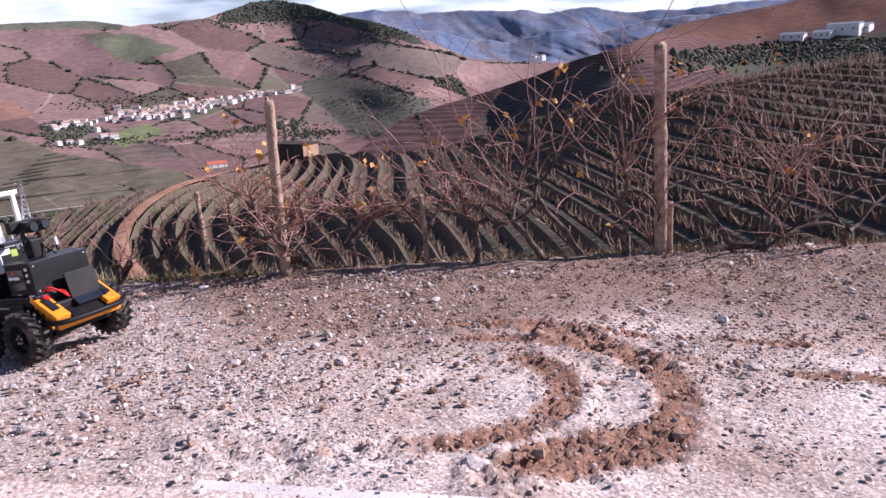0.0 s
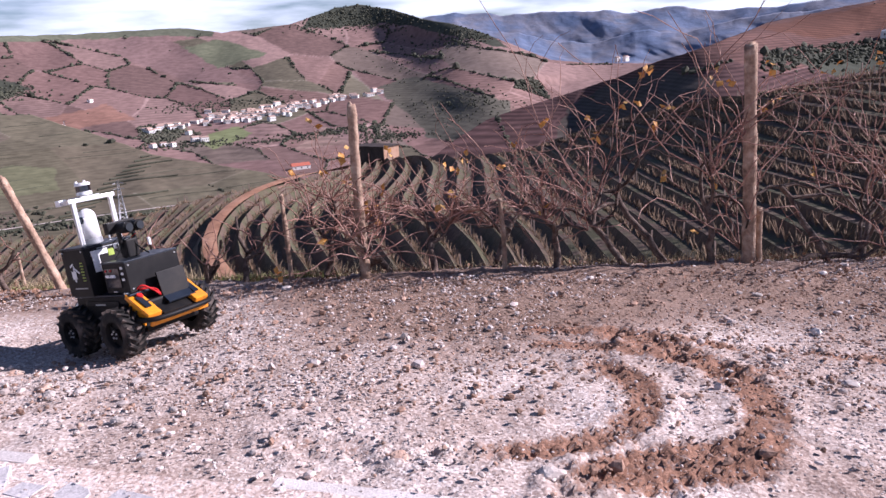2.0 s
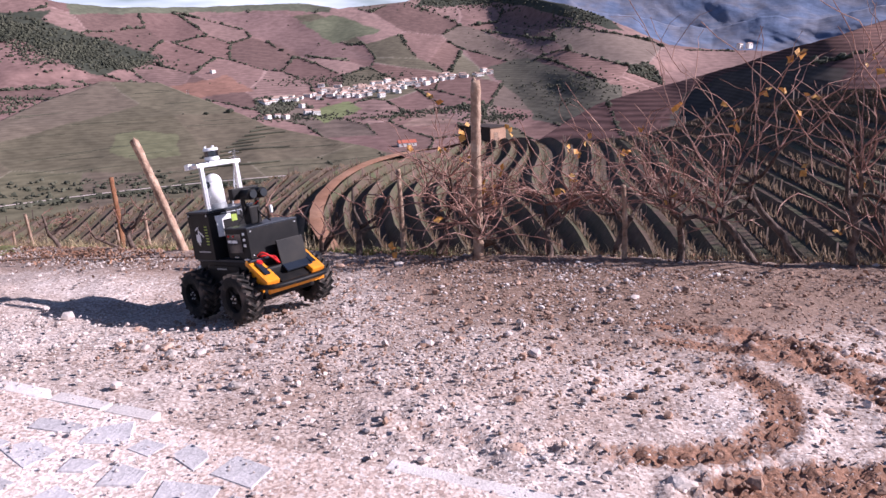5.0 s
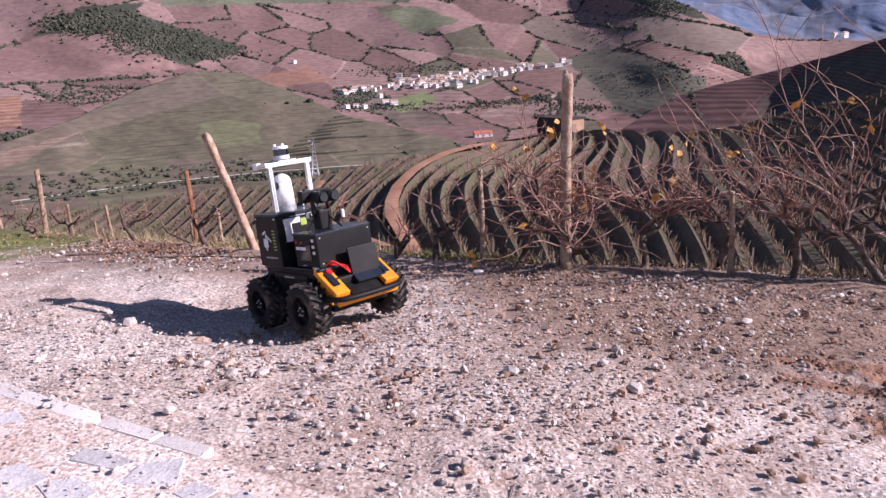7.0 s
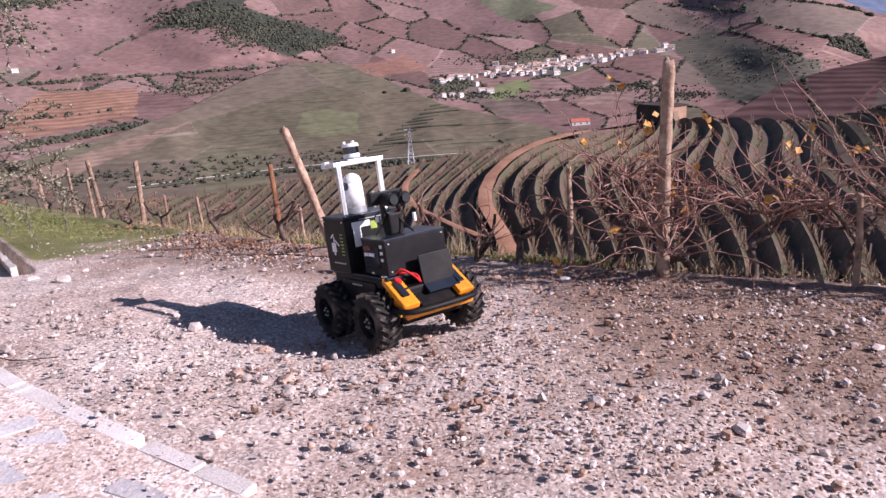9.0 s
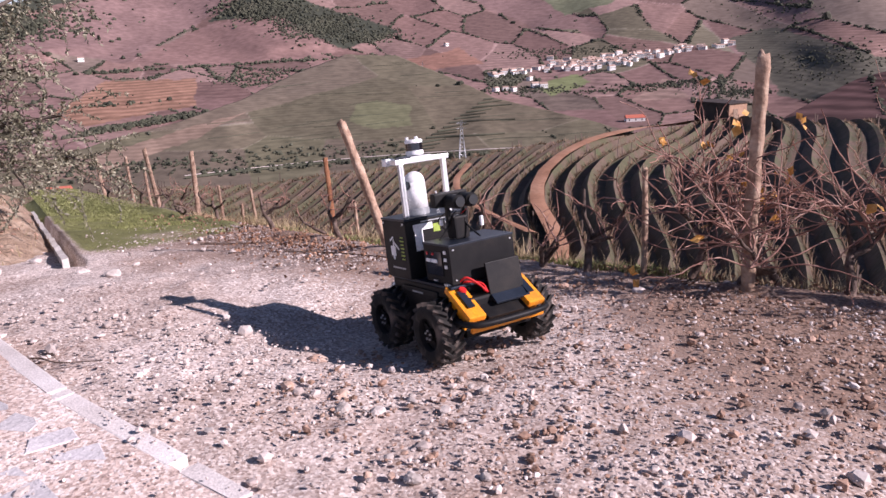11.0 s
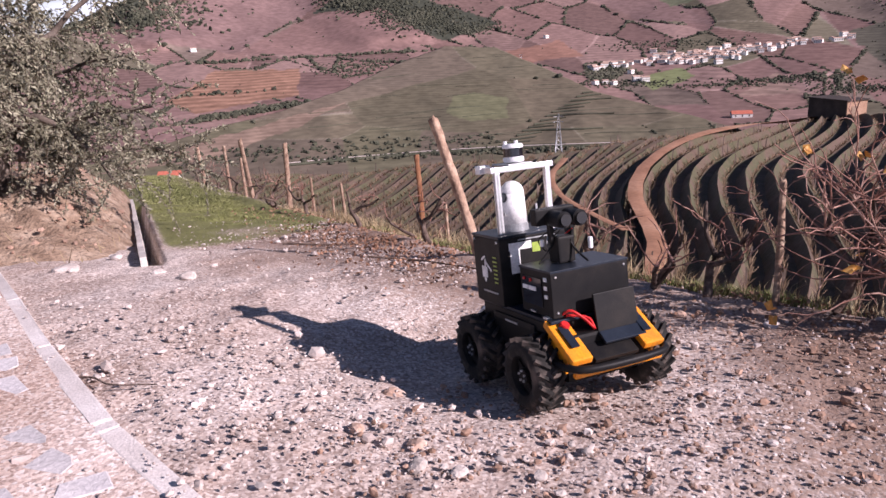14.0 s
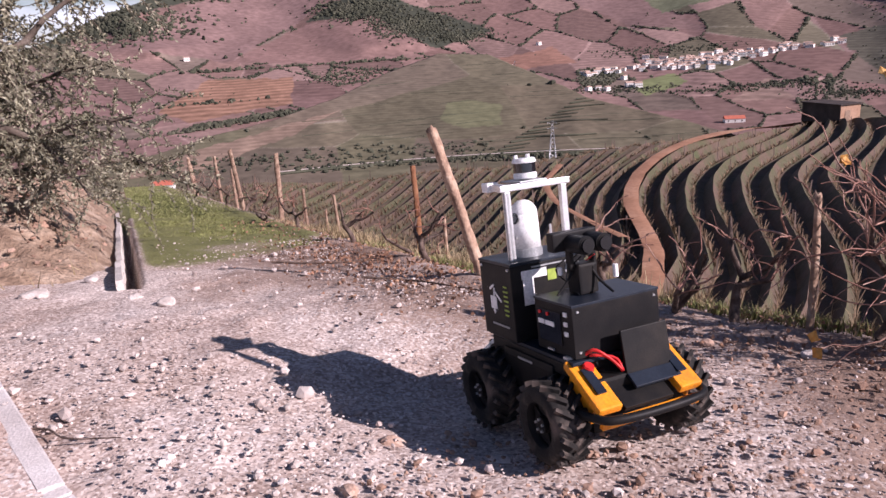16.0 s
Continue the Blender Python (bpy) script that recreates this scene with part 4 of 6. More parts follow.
def village():
    rs = np.random.RandomState(21)
    kinds = [house("village_house", w, d, h, r, WHITEWASH, TILE, n) for w, d, h, r, n in ((7, 6, 4.6, 1.3, 3), (9.5, 6.5, 5.4, 1.6, 4), (6, 5, 3.6, 1.2, 2), (11, 6, 4.0, 1.3, 4))]
    for k in kinds:
        tagged(k, "whitewashed house with a tiled roof on the valley slope", "house", "village houses")
    spots = [(rs.uniform(-22.3, -16.5), None) for _ in range(20)] + [(rs.normal(-14.2, 2.0), None) for _ in range(110)] + [(rs.uniform(-10, -5.0), None) for _ in range(22)]
    first = True
    for k, (a, _) in enumerate(spots):
        line = np.interp(a, [-22.3, -19, -16, -13, -10.5, -8, -5], [-3.5, -3.25, -3.0, -2.85, -2.5, -2.15, -2.05])
        e = line + rs.normal(0, 0.20 if -18 < a < -10 else 0.10)
        p = side.point(a, e)
        m = Matrix.Translation(p) @ Matrix.Rotation(radians(rs.uniform(-15, 80)), 4, "Z")
        if k < len(kinds):
            kinds[k].matrix_basis = m
        else:
            copy_thing(kinds[rs.randint(len(kinds))], m)
    for a, e in ((-21.9, -4.62), (-21.2, -4.6), (-20.6, -4.65), (-19.4, -3.9), (-19.0, -4.45), (-18.4, -4.5), (-50.5, -0.9), (-41.8, -6.2), (-25.4, -1.2), (11.8, -0.75), (12.4, -0.72)):
        copy_thing(kinds[rs.randint(2)], Matrix.Translation(side.point(a, e)) @ Matrix.Rotation(radians(rs.uniform(25, 75)), 4, "Z"))
    farm = house("farm_building", 17, 9, 3.2, 2.6, WHITEWASH, REDROOF, 3)
    tagged(farm, "white farm building with a bright red roof", "building")
    farm.matrix_basis = Matrix.Translation(side.point(-11.85, -7.05)) @ Matrix.Rotation(radians(25), 4, "Z")
    cottage = house("cottage", 9, 6, 2.6, 1.8, WHITEWASH, REDROOF, 2)
    tagged(cottage, "white cottage with a red roof below the track", "house")
    cottage.matrix_basis = Matrix.Translation(spur.point(-53.2, -9.6)) @ Matrix.Rotation(radians(40), 4, "Z")
    for a, e, w, h in ((29.2, -0.30, 16, 4), (31.0, -0.25, 12, 4), (32.2, -0.1, 22, 7), (33.2, 0.0, 12, 5)):
        b = house("estate_building", w, 9, h, 1.2, WHITEWASH, GREYP, 3)
        tagged(b, "white estate building with a low grey roof", "building", "estate buildings")
        b.matrix_basis = Matrix.Translation(right.point(a, e)) @ Matrix.Rotation(radians(-20 - a), 4, "Z")


village()


def barn():
    """The low barn on the crest: long dark side, brick gable end with a lit face."""
    root = new("barn")
    L, W, H = 6.6, 3.4, 2.5
    bm = bmesh.new()
    bmesh.ops.create_cube(bm, size=1, matrix=Matrix.Translation((0, 0, H / 2 - 1)) @ Matrix.Diagonal((L, W, H + 2, 1)))
    part("side_wall", bm, DARKWALL, root, "dark weathered side wall")
    bm = bmesh.new()
    bmesh.ops.create_cube(bm, size=1, matrix=Matrix.Translation((L / 2 + 0.06, 0, H / 2 - 1)) @ Matrix.Diagonal((0.12, W, H + 2, 1)))
    part("gable_wall", bm, BRICK, root, "warm brick end wall")
    bm = bmesh.new()
    bmesh.ops.create_cube(bm, size=1, matrix=Matrix.Translation((0.05, 0, H + 0.08)) @ Matrix.Diagonal((L + 0.5, W + 0.5, 0.16, 1)))
    part("roof", bm, DARKWALL, root, "flat dark roof")
    bm = bmesh.new()
    bmesh.ops.create_cube(bm, size=1, matrix=Matrix.Translation((L / 2 + 0.13, -0.5, 0.9)) @ Matrix.Diagonal((0.06, 0.9, 1.8, 1)))
    part("door", bm, WOOD, root, "plain wooden door")
    root.matrix_basis = Matrix.Translation((-13.2, 120.0, -13.2)) @ Matrix.Rotation(radians(-38), 4, "Z")
    tagged(root, "low barn with dark side wall and brick end among vines", "barn")


barn()


def pylon(p, h):
    root = new("power_pylon")
    for sx, sy in ((-1, -1), (1, -1), (1, 1), (-1, 1)):
        t = Tubes()
        t.add([(sx * 1.7, sy * 1.7, -2), (sx * 0.9, sy * 0.9, h * 0.45), (sx * 0.25, sy * 0.25, h)], 0.16, 0.12, 4)
        t.link("leg", STEEL, root)
    t = Tubes()
    for k in range(8):
        z0, z1 = h * k / 8.5, h * (k + 1) / 8.5
        r0, r1 = 1.7 - 1.45 * k / 8.5, 1.7 - 1.45 * (k + 1) / 8.5
        for s in (-1, 1):
            t.add([(-r0, s * r0, z0), (r1, s * r1, z1)], 0.07, 0.07, 3)
            t.add([(r0, s * r0, z0), (-r1, s * r1, z1)], 0.07, 0.07, 3)
    t.link("bracing", STEEL, root)
    for z in (0.78, 0.92):
        t = Tubes()
        t.add([(-2.4, 0, h * z), (0, 0, h * z + 0.4), (2.4, 0, h * z)], 0.12, 0.12, 4)
        t.link("crossarm", STEEL, root)
    root.matrix_basis = Matrix.Translation(p) @ Matrix.Rotation(radians(30), 4, "Z")
    return tagged(root, "grey steel lattice power pylon in the valley", "pylon", "pylons")


pylon(spur.point(-24.55, -9.35), 18.0)
pylon(side.point(-27.2, -3.4), 22.0)


def viaduct():
    """Pale parapet of the valley road, with a darker course below it."""
    root = new("valley_road_wall")
    for name, de, r, m in (("parapet", 0.0, 0.26, STONE), ("retaining_wall", -0.17, 0.8, SCRUB)):
        t = Tubes()
        az = np.linspace(-45, -15, 60)
        p = spur.point(az, np.interp(az, [-45, -32, -15], [-9.2, -8.95, -8.75]) + de)
        p[:, 2] += 0.3
        t.add(p, r, r, 4)
        t.link(name, m, root, smooth=False)
    tagged(root, "pale road parapet above a dark retaining wall in the valley", "road wall")


viaduct()


# ---- posts and stakes along the vines ----
def post(name, base, top, r, mat, label, seed, group):
    """A round post with split top, knots and a slight bow, set 25 cm into the ground."""
    rs = np.random.RandomState(seed)
    base, top = np.array(base, float), np.array(top, float)
    d = top - base
    base = base - d / np.linalg.norm(d) * 0.25
    n, sides = 26, 14
    s = np.linspace(0, 1, n)[:, None]
    bow = np.array([rs.uniform(-1, 1), rs.uniform(-1, 1), 0]) * 0.02
    axis = base + (top - base) * s + bow * np.sin(math.pi * s)
    th = np.arange(sides) * 2 * math.pi / sides
    rad = r * (1.06 - 0.12 * s) * (1 + 0.05 * rs.uniform(-1, 1, (n, sides)) + 0.07 * rs.normal(size=(n, 1)) + 0.09 * rs.uniform(-1, 1, (1, sides)) + 0.06 * np.cos(3 * th + rs.rand() * 6)[None])
    V = axis[:, None] + np.stack([rad * np.cos(th), rad * np.sin(th), 0 * rad], -1)
    V[-1, :, 2] += rs.uniform(-0.02, 0.02, sides) + 0.5 * r * np.cos(th + rs.rand() * 6)
    V = np.vstack([V.reshape(-1, 3), axis[-1:] + (0, 0, 0.004)])
    F = [(i * sides + j, i * sides + (j + 1) % sides, (i + 1) * sides + (j + 1) % sides, (i + 1) * sides + j) for i in range(n - 1) for j in range(sides)]
    F += [((n - 1) * sides + j, (n - 1) * sides + (j + 1) % sides, n * sides) for j in range(sides)]
    root = mesh_object(name, V - base, F, mat, smooth=True)
    root.location = base
    tagged(root, label, "post", group)
    return root


def ground_at(x, y):
    over = max(0.0, y - float(edge(x)))
    return float(pad(x, y)) - 0.62 * float(softplus(over - 0.5, 0.25))


POSTS = [  # kind, base x, y; top x, y and height over the base; radius
    ("post", 2.20, 6.27, 2.17, 6.28, 1.73, 0.052), ("post", -0.91, 5.97, -0.91, 5.97, 1.36, 0.036), ("post", -3.60, 6.42, -3.87, 6.30, 1.03, 0.036),
    ("stake", 2.32, 6.31, 2.30, 6.32, 0.44, 0.026), ("stake", -1.57, 6.19, -1.57, 6.19, 0.70, 0.019), ("stake", 0.17, 6.05, 0.17, 6.05, 0.60, 0.019),
    ("rust", -5.25, 8.05, -5.27, 8.05, 0.92, 0.027), ("post", -9.90, 10.85, -9.89, 10.87, 1.08, 0.040), ("post", -11.25, 11.30, -11.33, 11.22, 1.08, 0.040),
    ("stake", -9.82, 11.38, -9.86, 11.37, 0.79, 0.026), ("post", -17.85, 15.63, -17.9, 15.57, 1.00, 0.045), ("stake", -16.0, 14.9, -16.0, 14.9, 0.8, 0.03), ("post", -14.6, 13.7, -14.65, 13.7, 1.05, 0.036),
    ("stake", -5.72, 8.69, -5.72, 8.70, 0.47, 0.020), ("stake", -8.72, 10.63, -8.74, 10.63, 0.48, 0.022), ("stake", -7.6, 9.6, -7.65, 9.6, 0.60, 0.022),
    ("stake", -19.5, 17.0, -19.6, 17.0, 0.9, 0.036), ("stake", -4.6, 7.6, -4.65, 7.6, 0.42, 0.017), ("stake", -13.2, 12.9, -13.25, 12.9, 0.8, 0.03),
]
for k, (kind, bx, by, tx, ty, h, r) in enumerate(POSTS):
    z = ground_at(bx, by)
    lab = {"post": "weathered grey-brown round wooden vineyard post", "stake": "thin weathered wooden vine stake", "rust": "rust-brown stained wooden stake by the vines"}[kind]
    if k == 2:
        lab = "weathered wooden vineyard post leaning sideways at the edge"
    if k == 0:
        lab = "tall sunlit wooden vineyard post beside a short stake"
    post("vineyard_post" if kind == "post" else "vine_stake", (bx, by, z), (tx, ty, z + h), r, RUST if kind == "rust" else WOOD, lab, 40 + k, "vineyard posts" if kind == "post" else "vine stakes")


# ---- vines along the edge ----
def arc(rs, p, direction, length, droop, wiggle, n=9):
    p, d = np.array(p, float), np.array(direction, float)
    d /= np.linalg.norm(d)
    out, step = [p], length / (n - 1)
    for _ in range(n - 1):
        d = d + rs.normal(0, wiggle, 3) + np.array([0, 0, -droop])
        d /= np.linalg.norm(d)
        p = p + d * step
        out.append(p)
    return np.array(out)


def leaf_quads(name, places, sizes, mat, rs, parent=None, long=1.0, dirs=None):
    """Many small folded leaves in one mesh, each of four faces round a midrib."""
    n = len(places)
    a = rs.normal(size=(n, 3)) if dirs is None else dirs + 0.7 * rs.normal(size=(n, 3))
    a /= np.linalg.norm(a, axis=1)[:, None]
    b = np.cross(a, rs.normal(size=(n, 3)))
    b /= np.linalg.norm(b, axis=1)[:, None]
    c = np.cross(a, b)
    s = np.asarray(sizes)[:, None]
    P = np.asarray(places)
    V = np.stack([P, P + s * (0.45 * long * a + 0.42 * b + 0.10 * c), P + s * long * a, P + s * (0.45 * long * a - 0.42 * b + 0.10 * c)], 1)
    o = 4 * np.arange(n)[:, None]
    F = np.vstack([o + np.array([0, 1, 2]), o + np.array([0, 2, 3])])
    return mesh_object(name, V.reshape(-1, 3), F, mat, parent)


def grapevine(x, y, seed, height, canes, reach, leaves, label, lean=(0, 0)):
    """An old leafless grapevine: twisted trunk, crooked arms, long thin canes, a few yellow leaves."""
    rs = np.random.RandomState(seed)
    z = ground_at(x, y)
    root = new("grapevine")
    root.location = (x, y, z)
    t = Tubes()
    trunk = arc(rs, (0, 0, -0.12), (lean[0] + rs.normal(0, 0.25), lean[1] + rs.normal(0, 0.2), 1), height + 0.12, -0.02, 0.22, 8)
    t.add(trunk, 0.034, 0.022, 7)
    heads = []
    for k in range(3):
        a = rs.uniform(0, 6.28)
        arm = arc(rs, trunk[-1 - (k % 2)], (math.cos(a), 0.5 * math.sin(a), 0.5), rs.uniform(0.18, 0.4) if reach < 1 else rs.uniform(0.45, 0.85), -0.05, 0.3, 6)
        t.add(arm, 0.018, 0.010, 6)
        heads += [arm[-1], arm[3]]
    t.link("trunk", BARK, root)
    tips = []
    for k in range(int(canes * 1.35)):
        c = Tubes()
        h = heads[rs.randint(len(heads))]
        a = rs.uniform(0, 6.28)
        d = (math.cos(a) * 0.9 + lean[0], 0.45 * math.sin(a) + lean[1], rs.uniform(0.25, 1.1) if reach < 1 else rs.uniform(0.45, 1.9))
        L = reach * rs.uniform(0.45, 1.1)
        path = arc(rs, h, d, L, rs.uniform(-0.03, 0.09) if reach < 1 else rs.uniform(-0.03, 0.08), 0.19 if reach < 1 else 0.18, 12)
        c.add(path, rs.uniform(0.004, 0.0072) if reach < 1 else rs.uniform(0.004, 0.007), 0.0024, 5)
        tips += [path[-1], path[-3], path[6]]
        for _ in range(rs.randint(1, 4)):
            j = rs.randint(3, 9)
            side = arc(rs, path[j], path[j] - path[j - 1] + rs.normal(0, 0.06, 3), L * rs.uniform(0.15, 0.4), 0.03, 0.25, 6)
            c.add(side, 0.0035, 0.0015, 3)
            tips.append(side[-1])
        c.link("cane", CANE, root)
    if leaves:
        for k in range(leaves):
            p = tips[rs.randint(len(tips))]
            for _ in range(3):
                leaf_quads("leaf", p + rs.normal(0, 0.02, (1, 3)), rs.uniform(0.045, 0.08, 1), YLEAF, rs, root, 1.0)
    return tagged(root, label, "grapevine", "vines along the edge")


VINES = [  # x, y, seed, trunk height, canes, reach, leaves, lean
    (-0.45, 6.05, 1, 0.36, 30, 0.85, 4, (0, 0)), (-1.05, 6.20, 2, 0.38, 24, 0.80, 5, (0, 0)), (0.60, 6.15, 3, 0.36, 18, 0.70, 1, (0.1, 0)),
    (1.25, 6.20, 4, 0.45, 14, 1.30, 6, (-0.35, 0)), (1.95, 6.30, 5, 0.60, 18, 1.6, 7, (-0.2, 0)), (2.5, 6.35, 6, 0.60, 13, 1.6, 3, (0.5, 0)), (4.05, 6.45, 7, 0.42, 13, 1.15, 0, (-0.3, 0)),
    (3.2, 6.45, 8, 0.40, 10, 0.9, 1, (0.2, 0)), (1.55, 6.30, 26, 0.75, 9, 1.9, 6, (0.15, 0)), (2.95, 6.42, 27, 0.75, 8, 1.8, 4, (-0.3, 0)), (-1.90, 6.05, 9, 0.26, 8, 0.38, 0, (0, 0)), (-2.30, 6.25, 10, 0.24, 6, 0.34, 0, (0, 0)), (-2.75, 6.45, 11, 0.24, 7, 0.40, 0, (0.2, 0)),
    (-1.35, 6.10, 12, 0.34, 22, 0.75, 4, (0.2, 0)), (0.10, 6.20, 13, 0.36, 22, 0.75, 2, (0, 0)), (-0.75, 6.3, 14, 0.4, 20, 0.75, 3, (0.1, 0)), (-5.0, 8.3, 15, 0.26, 5, 0.35, 0, (0, 0)), (-5.8, 9.0, 16, 0.26, 5, 0.35, 0, (0, 0)),
    (-4.4, 7.6, 17, 0.26, 6, 0.4, 0, (0, 0)), (-10.9, 12.6, 18, 0.3, 5, 0.4, 0, (0, 0)), (-12.4, 13.2, 19, 0.3, 6, 0.4, 0, (0, 0)), (-9.8, 12.1, 20, 0.28, 5, 0.4, 0, (0, 0)), (-14.3, 14.2, 21, 0.3, 6, 0.4, 0, (0, 0)), (-8.6, 11.4, 22, 0.28, 5, 0.35, 0, (0, 0)), (-15.4, 14.9, 23, 0.3, 6, 0.4, 0, (0, 0)),
    (-17.2, 15.9, 24, 0.3, 6, 0.4, 0, (0, 0)), (-7.6, 10.9, 25, 0.28, 6, 0.35, 0, (0, 0)),
]
for x, y, seed, h, canes, reach, leaves, lean in VINES:
    if x < -3:                                          # the row follows the bend of the edge
        y = float(edge(x)) + 0.12
        h, reach = h * 0.9, reach * 0.9
    if reach > 1:
        lab = "tall leafless grapevine with long arching canes and yellow leaves"
    elif leaves:
        lab = "leafless old grapevine with reddish canes and few yellow leaves"
    else:
        lab = "gnarled dark grapevine stump with short bare canes"
    grapevine(x, y, 100 + seed, h, canes, reach, leaves, lab, lean)


# ---- loose stones, pebbles, clods ----
def stone(x, y, size, mat, seed, label, squash=0.6):
    rs = np.random.RandomState(seed)
    bm = bmesh.new()
    bmesh.ops.create_icosphere(bm, subdivisions=2, radius=size)
    stretch = rs.uniform(0.75, 1.3, 3)
    cuts = [(Vector(rs.normal(size=3)).normalized(), rs.uniform(0.55, 0.85) * size) for _ in range(7)]
    for v in bm.verts:
        for n, d in cuts:
            over = v.co.dot(n) - d
            if over > 0:
                v.co -= n * over * 0.85
        v.co = Vector((v.co.x * stretch[0], v.co.y * stretch[1], v.co.z * squash))
    me = bpy.data.meshes.new("stone")
    bm.to_mesh(me)
    bm.free()
    me.materials.append(mat)
    ob = new("stone", me)
    ob.location = (x, y, ground_at(x, y) + size * squash * 0.35)
    ob.rotation_euler = (0, 0, rs.uniform(0, 6.28))
    return tagged(ob, label, "stone", "loose stones")


STONES = [(-0.45, 2.98, 0.060, 1), (0.16, 2.86, 0.065, 0), (-2.34, 3.81, 0.036, 1), (-2.60, 3.79, 0.034, 2), (-2.73, 4.20, 0.045, 1), (-2.11, 3.73, 0.035, 0), (-2.25, 3.69, 0.040, 0), (-4.85, 4.84, 0.070, 0), (-5.75, 4.56, 0.08, 0), (-5.15, 4.85, 0.045, 0),
          (-6.0, 5.1, 0.05, 0), (-3.1, 5.9, 0.035, 0), (-1.95, 5.7, 0.04, 1), (-1.5, 5.75, 0.045, 0), (-2.32, 4.28, 0.04, 0), (-1.1, 3.5, 0.035, 0), (-0.8, 3.42, 0.03, 0), (-1.75, 3.35, 0.035, 0), (0.9, 3.6, 0.03, 1), (1.9, 5.3, 0.03, 0)]
for k, (x, y, s, kind) in enumerate(STONES):
    stone(x, y, s, (STONE, OCHRE, OCHRE)[kind], 300 + k, ("pale angular granite stone lying on the gravel", "ochre sandy stone lying on the gravel", "reddish broken stone on the gravel")[kind], 0.55)

# heaps of broken granite that the wheels have thrown up
heap = np.random.RandomState(41)
for k, (x, y, spread, n) in enumerate([(-1.74, 3.44, 0.20, 16), (-1.35, 3.36, 0.16, 9), (-1.92, 3.95, 0.18, 9), (-1.40, 4.62, 0.17, 10), (-1.10, 4.60, 0.15, 8), (-1.73, 4.07, 0.20, 8), (-2.9, 4.0, 0.30, 8), (-0.2, 3.9, 0.35, 8), (0.3, 5.0, 0.5, 8)]):
    for j in range(n):
        stone(x + heap.normal(0, spread), y + heap.normal(0, spread * 0.7), heap.uniform(0.010, 0.024), STONE if heap.rand() < 0.8 else OCHRE, 1000 + 40 * k + j, "small broken granite stone among the gravel", 0.7)


def pebbles():
    rs = np.random.RandomState(17)
    n = 112000
    x, y = rs.uniform(-8.5, 4.6, n), rs.uniform(1.2, 9.0, n)
    patch = BUMP.sum(x * 1.3 + 9, y * 1.3, 3)
    keep = (y < edge(x) + 0.1) & (y > kerb_line(x) - 1.7) & (rs.rand(n) < np.where(y > kerb_line(x), 1.0, 0.55)) & (rs.rand(n) < np.clip(0.42 + 0.55 * patch, 0.06, 1))
    keep &= ~((np.abs(x - 0.6) < 0.75) & (y < 4.4) & (rs.rand(n) < 0.6))
    keep &= ~((x < -6.6) & (y > 5.6 + 0.671 * (-5.48 - x)) & (rs.rand(n) < 0.75))
    along, across = (x + 5.48) * -0.83 + (y - 5.0) * 0.557, (x + 5.48) * 0.557 + (y - 5.0) * 0.83
    keep &= ~((along > -0.1) & (across > -3.5) & (across < 0.3)) & ~((x < -7.6) & (across > 0))
    x, y = x[keep], y[keep]
    s = 0.0050 * np.exp(rs.normal(0, 0.5, len(x)))
    big = rs.rand(len(x)) < 0.035
    s[big] *= rs.uniform(1.6, 3.0, big.sum())
    s = np.minimum(s, 0.038)
    z = pad(x, y) + 0.02 * BUMP.sum(x * 1.1, y * 1.1, 4) + 0.010 * BUMP.sum(x * 7, y * 7, 3) - 0.05 * s + np.where(y < kerb_line(x), 0.022, 0.0)
    tagged(lumps_mesh("gravel_stones", np.stack([x, y, z], -1), s, PEBBLE, rs, 0.65, 0.25), "pale pinkish crushed stones strewn over the yard", "gravel", kind="stuff")
    # torn-up soil along the ruts, and dark crumbs over the trodden side
    pts, sz = [], []
    for line, half in TRACKS:
        m = int(2.2 * len(line))
        c = line[rs.randint(len(line), size=m)] + rs.normal(0, half * 0.65, (m, 2))
        pts.append(c)
        sz.append(0.0055 * np.exp(rs.normal(0, 0.6, m)))
    rut = sum(len(p) for p in pts)
    m = 9000
    c = np.stack([rs.uniform(-2.6, 4.4, m), rs.uniform(3.4, 6.0, m)], -1)
    pts.append(c)
    sz.append(0.0055 * np.exp(rs.normal(0, 0.55, m)))
    c, s = np.vstack(pts), np.minimum(np.concatenate(sz), 0.032)
    z = pad(c[:, 0], c[:, 1]) + 0.02 * BUMP.sum(c[:, 0] * 1.1, c[:, 1] * 1.1, 4) + 0.010 * BUMP.sum(c[:, 0] * 7, c[:, 1] * 7, 3) + np.where(np.arange(len(s)) < rut, 0.008, -0.1 * s)
    tagged(lumps_mesh("soil_clods", np.column_stack([c, z]), s, CLOD, rs, 0.7, 0.3), "dark brown crumbled soil clods along the wheel ruts", "soil", kind="stuff")


pebbles()


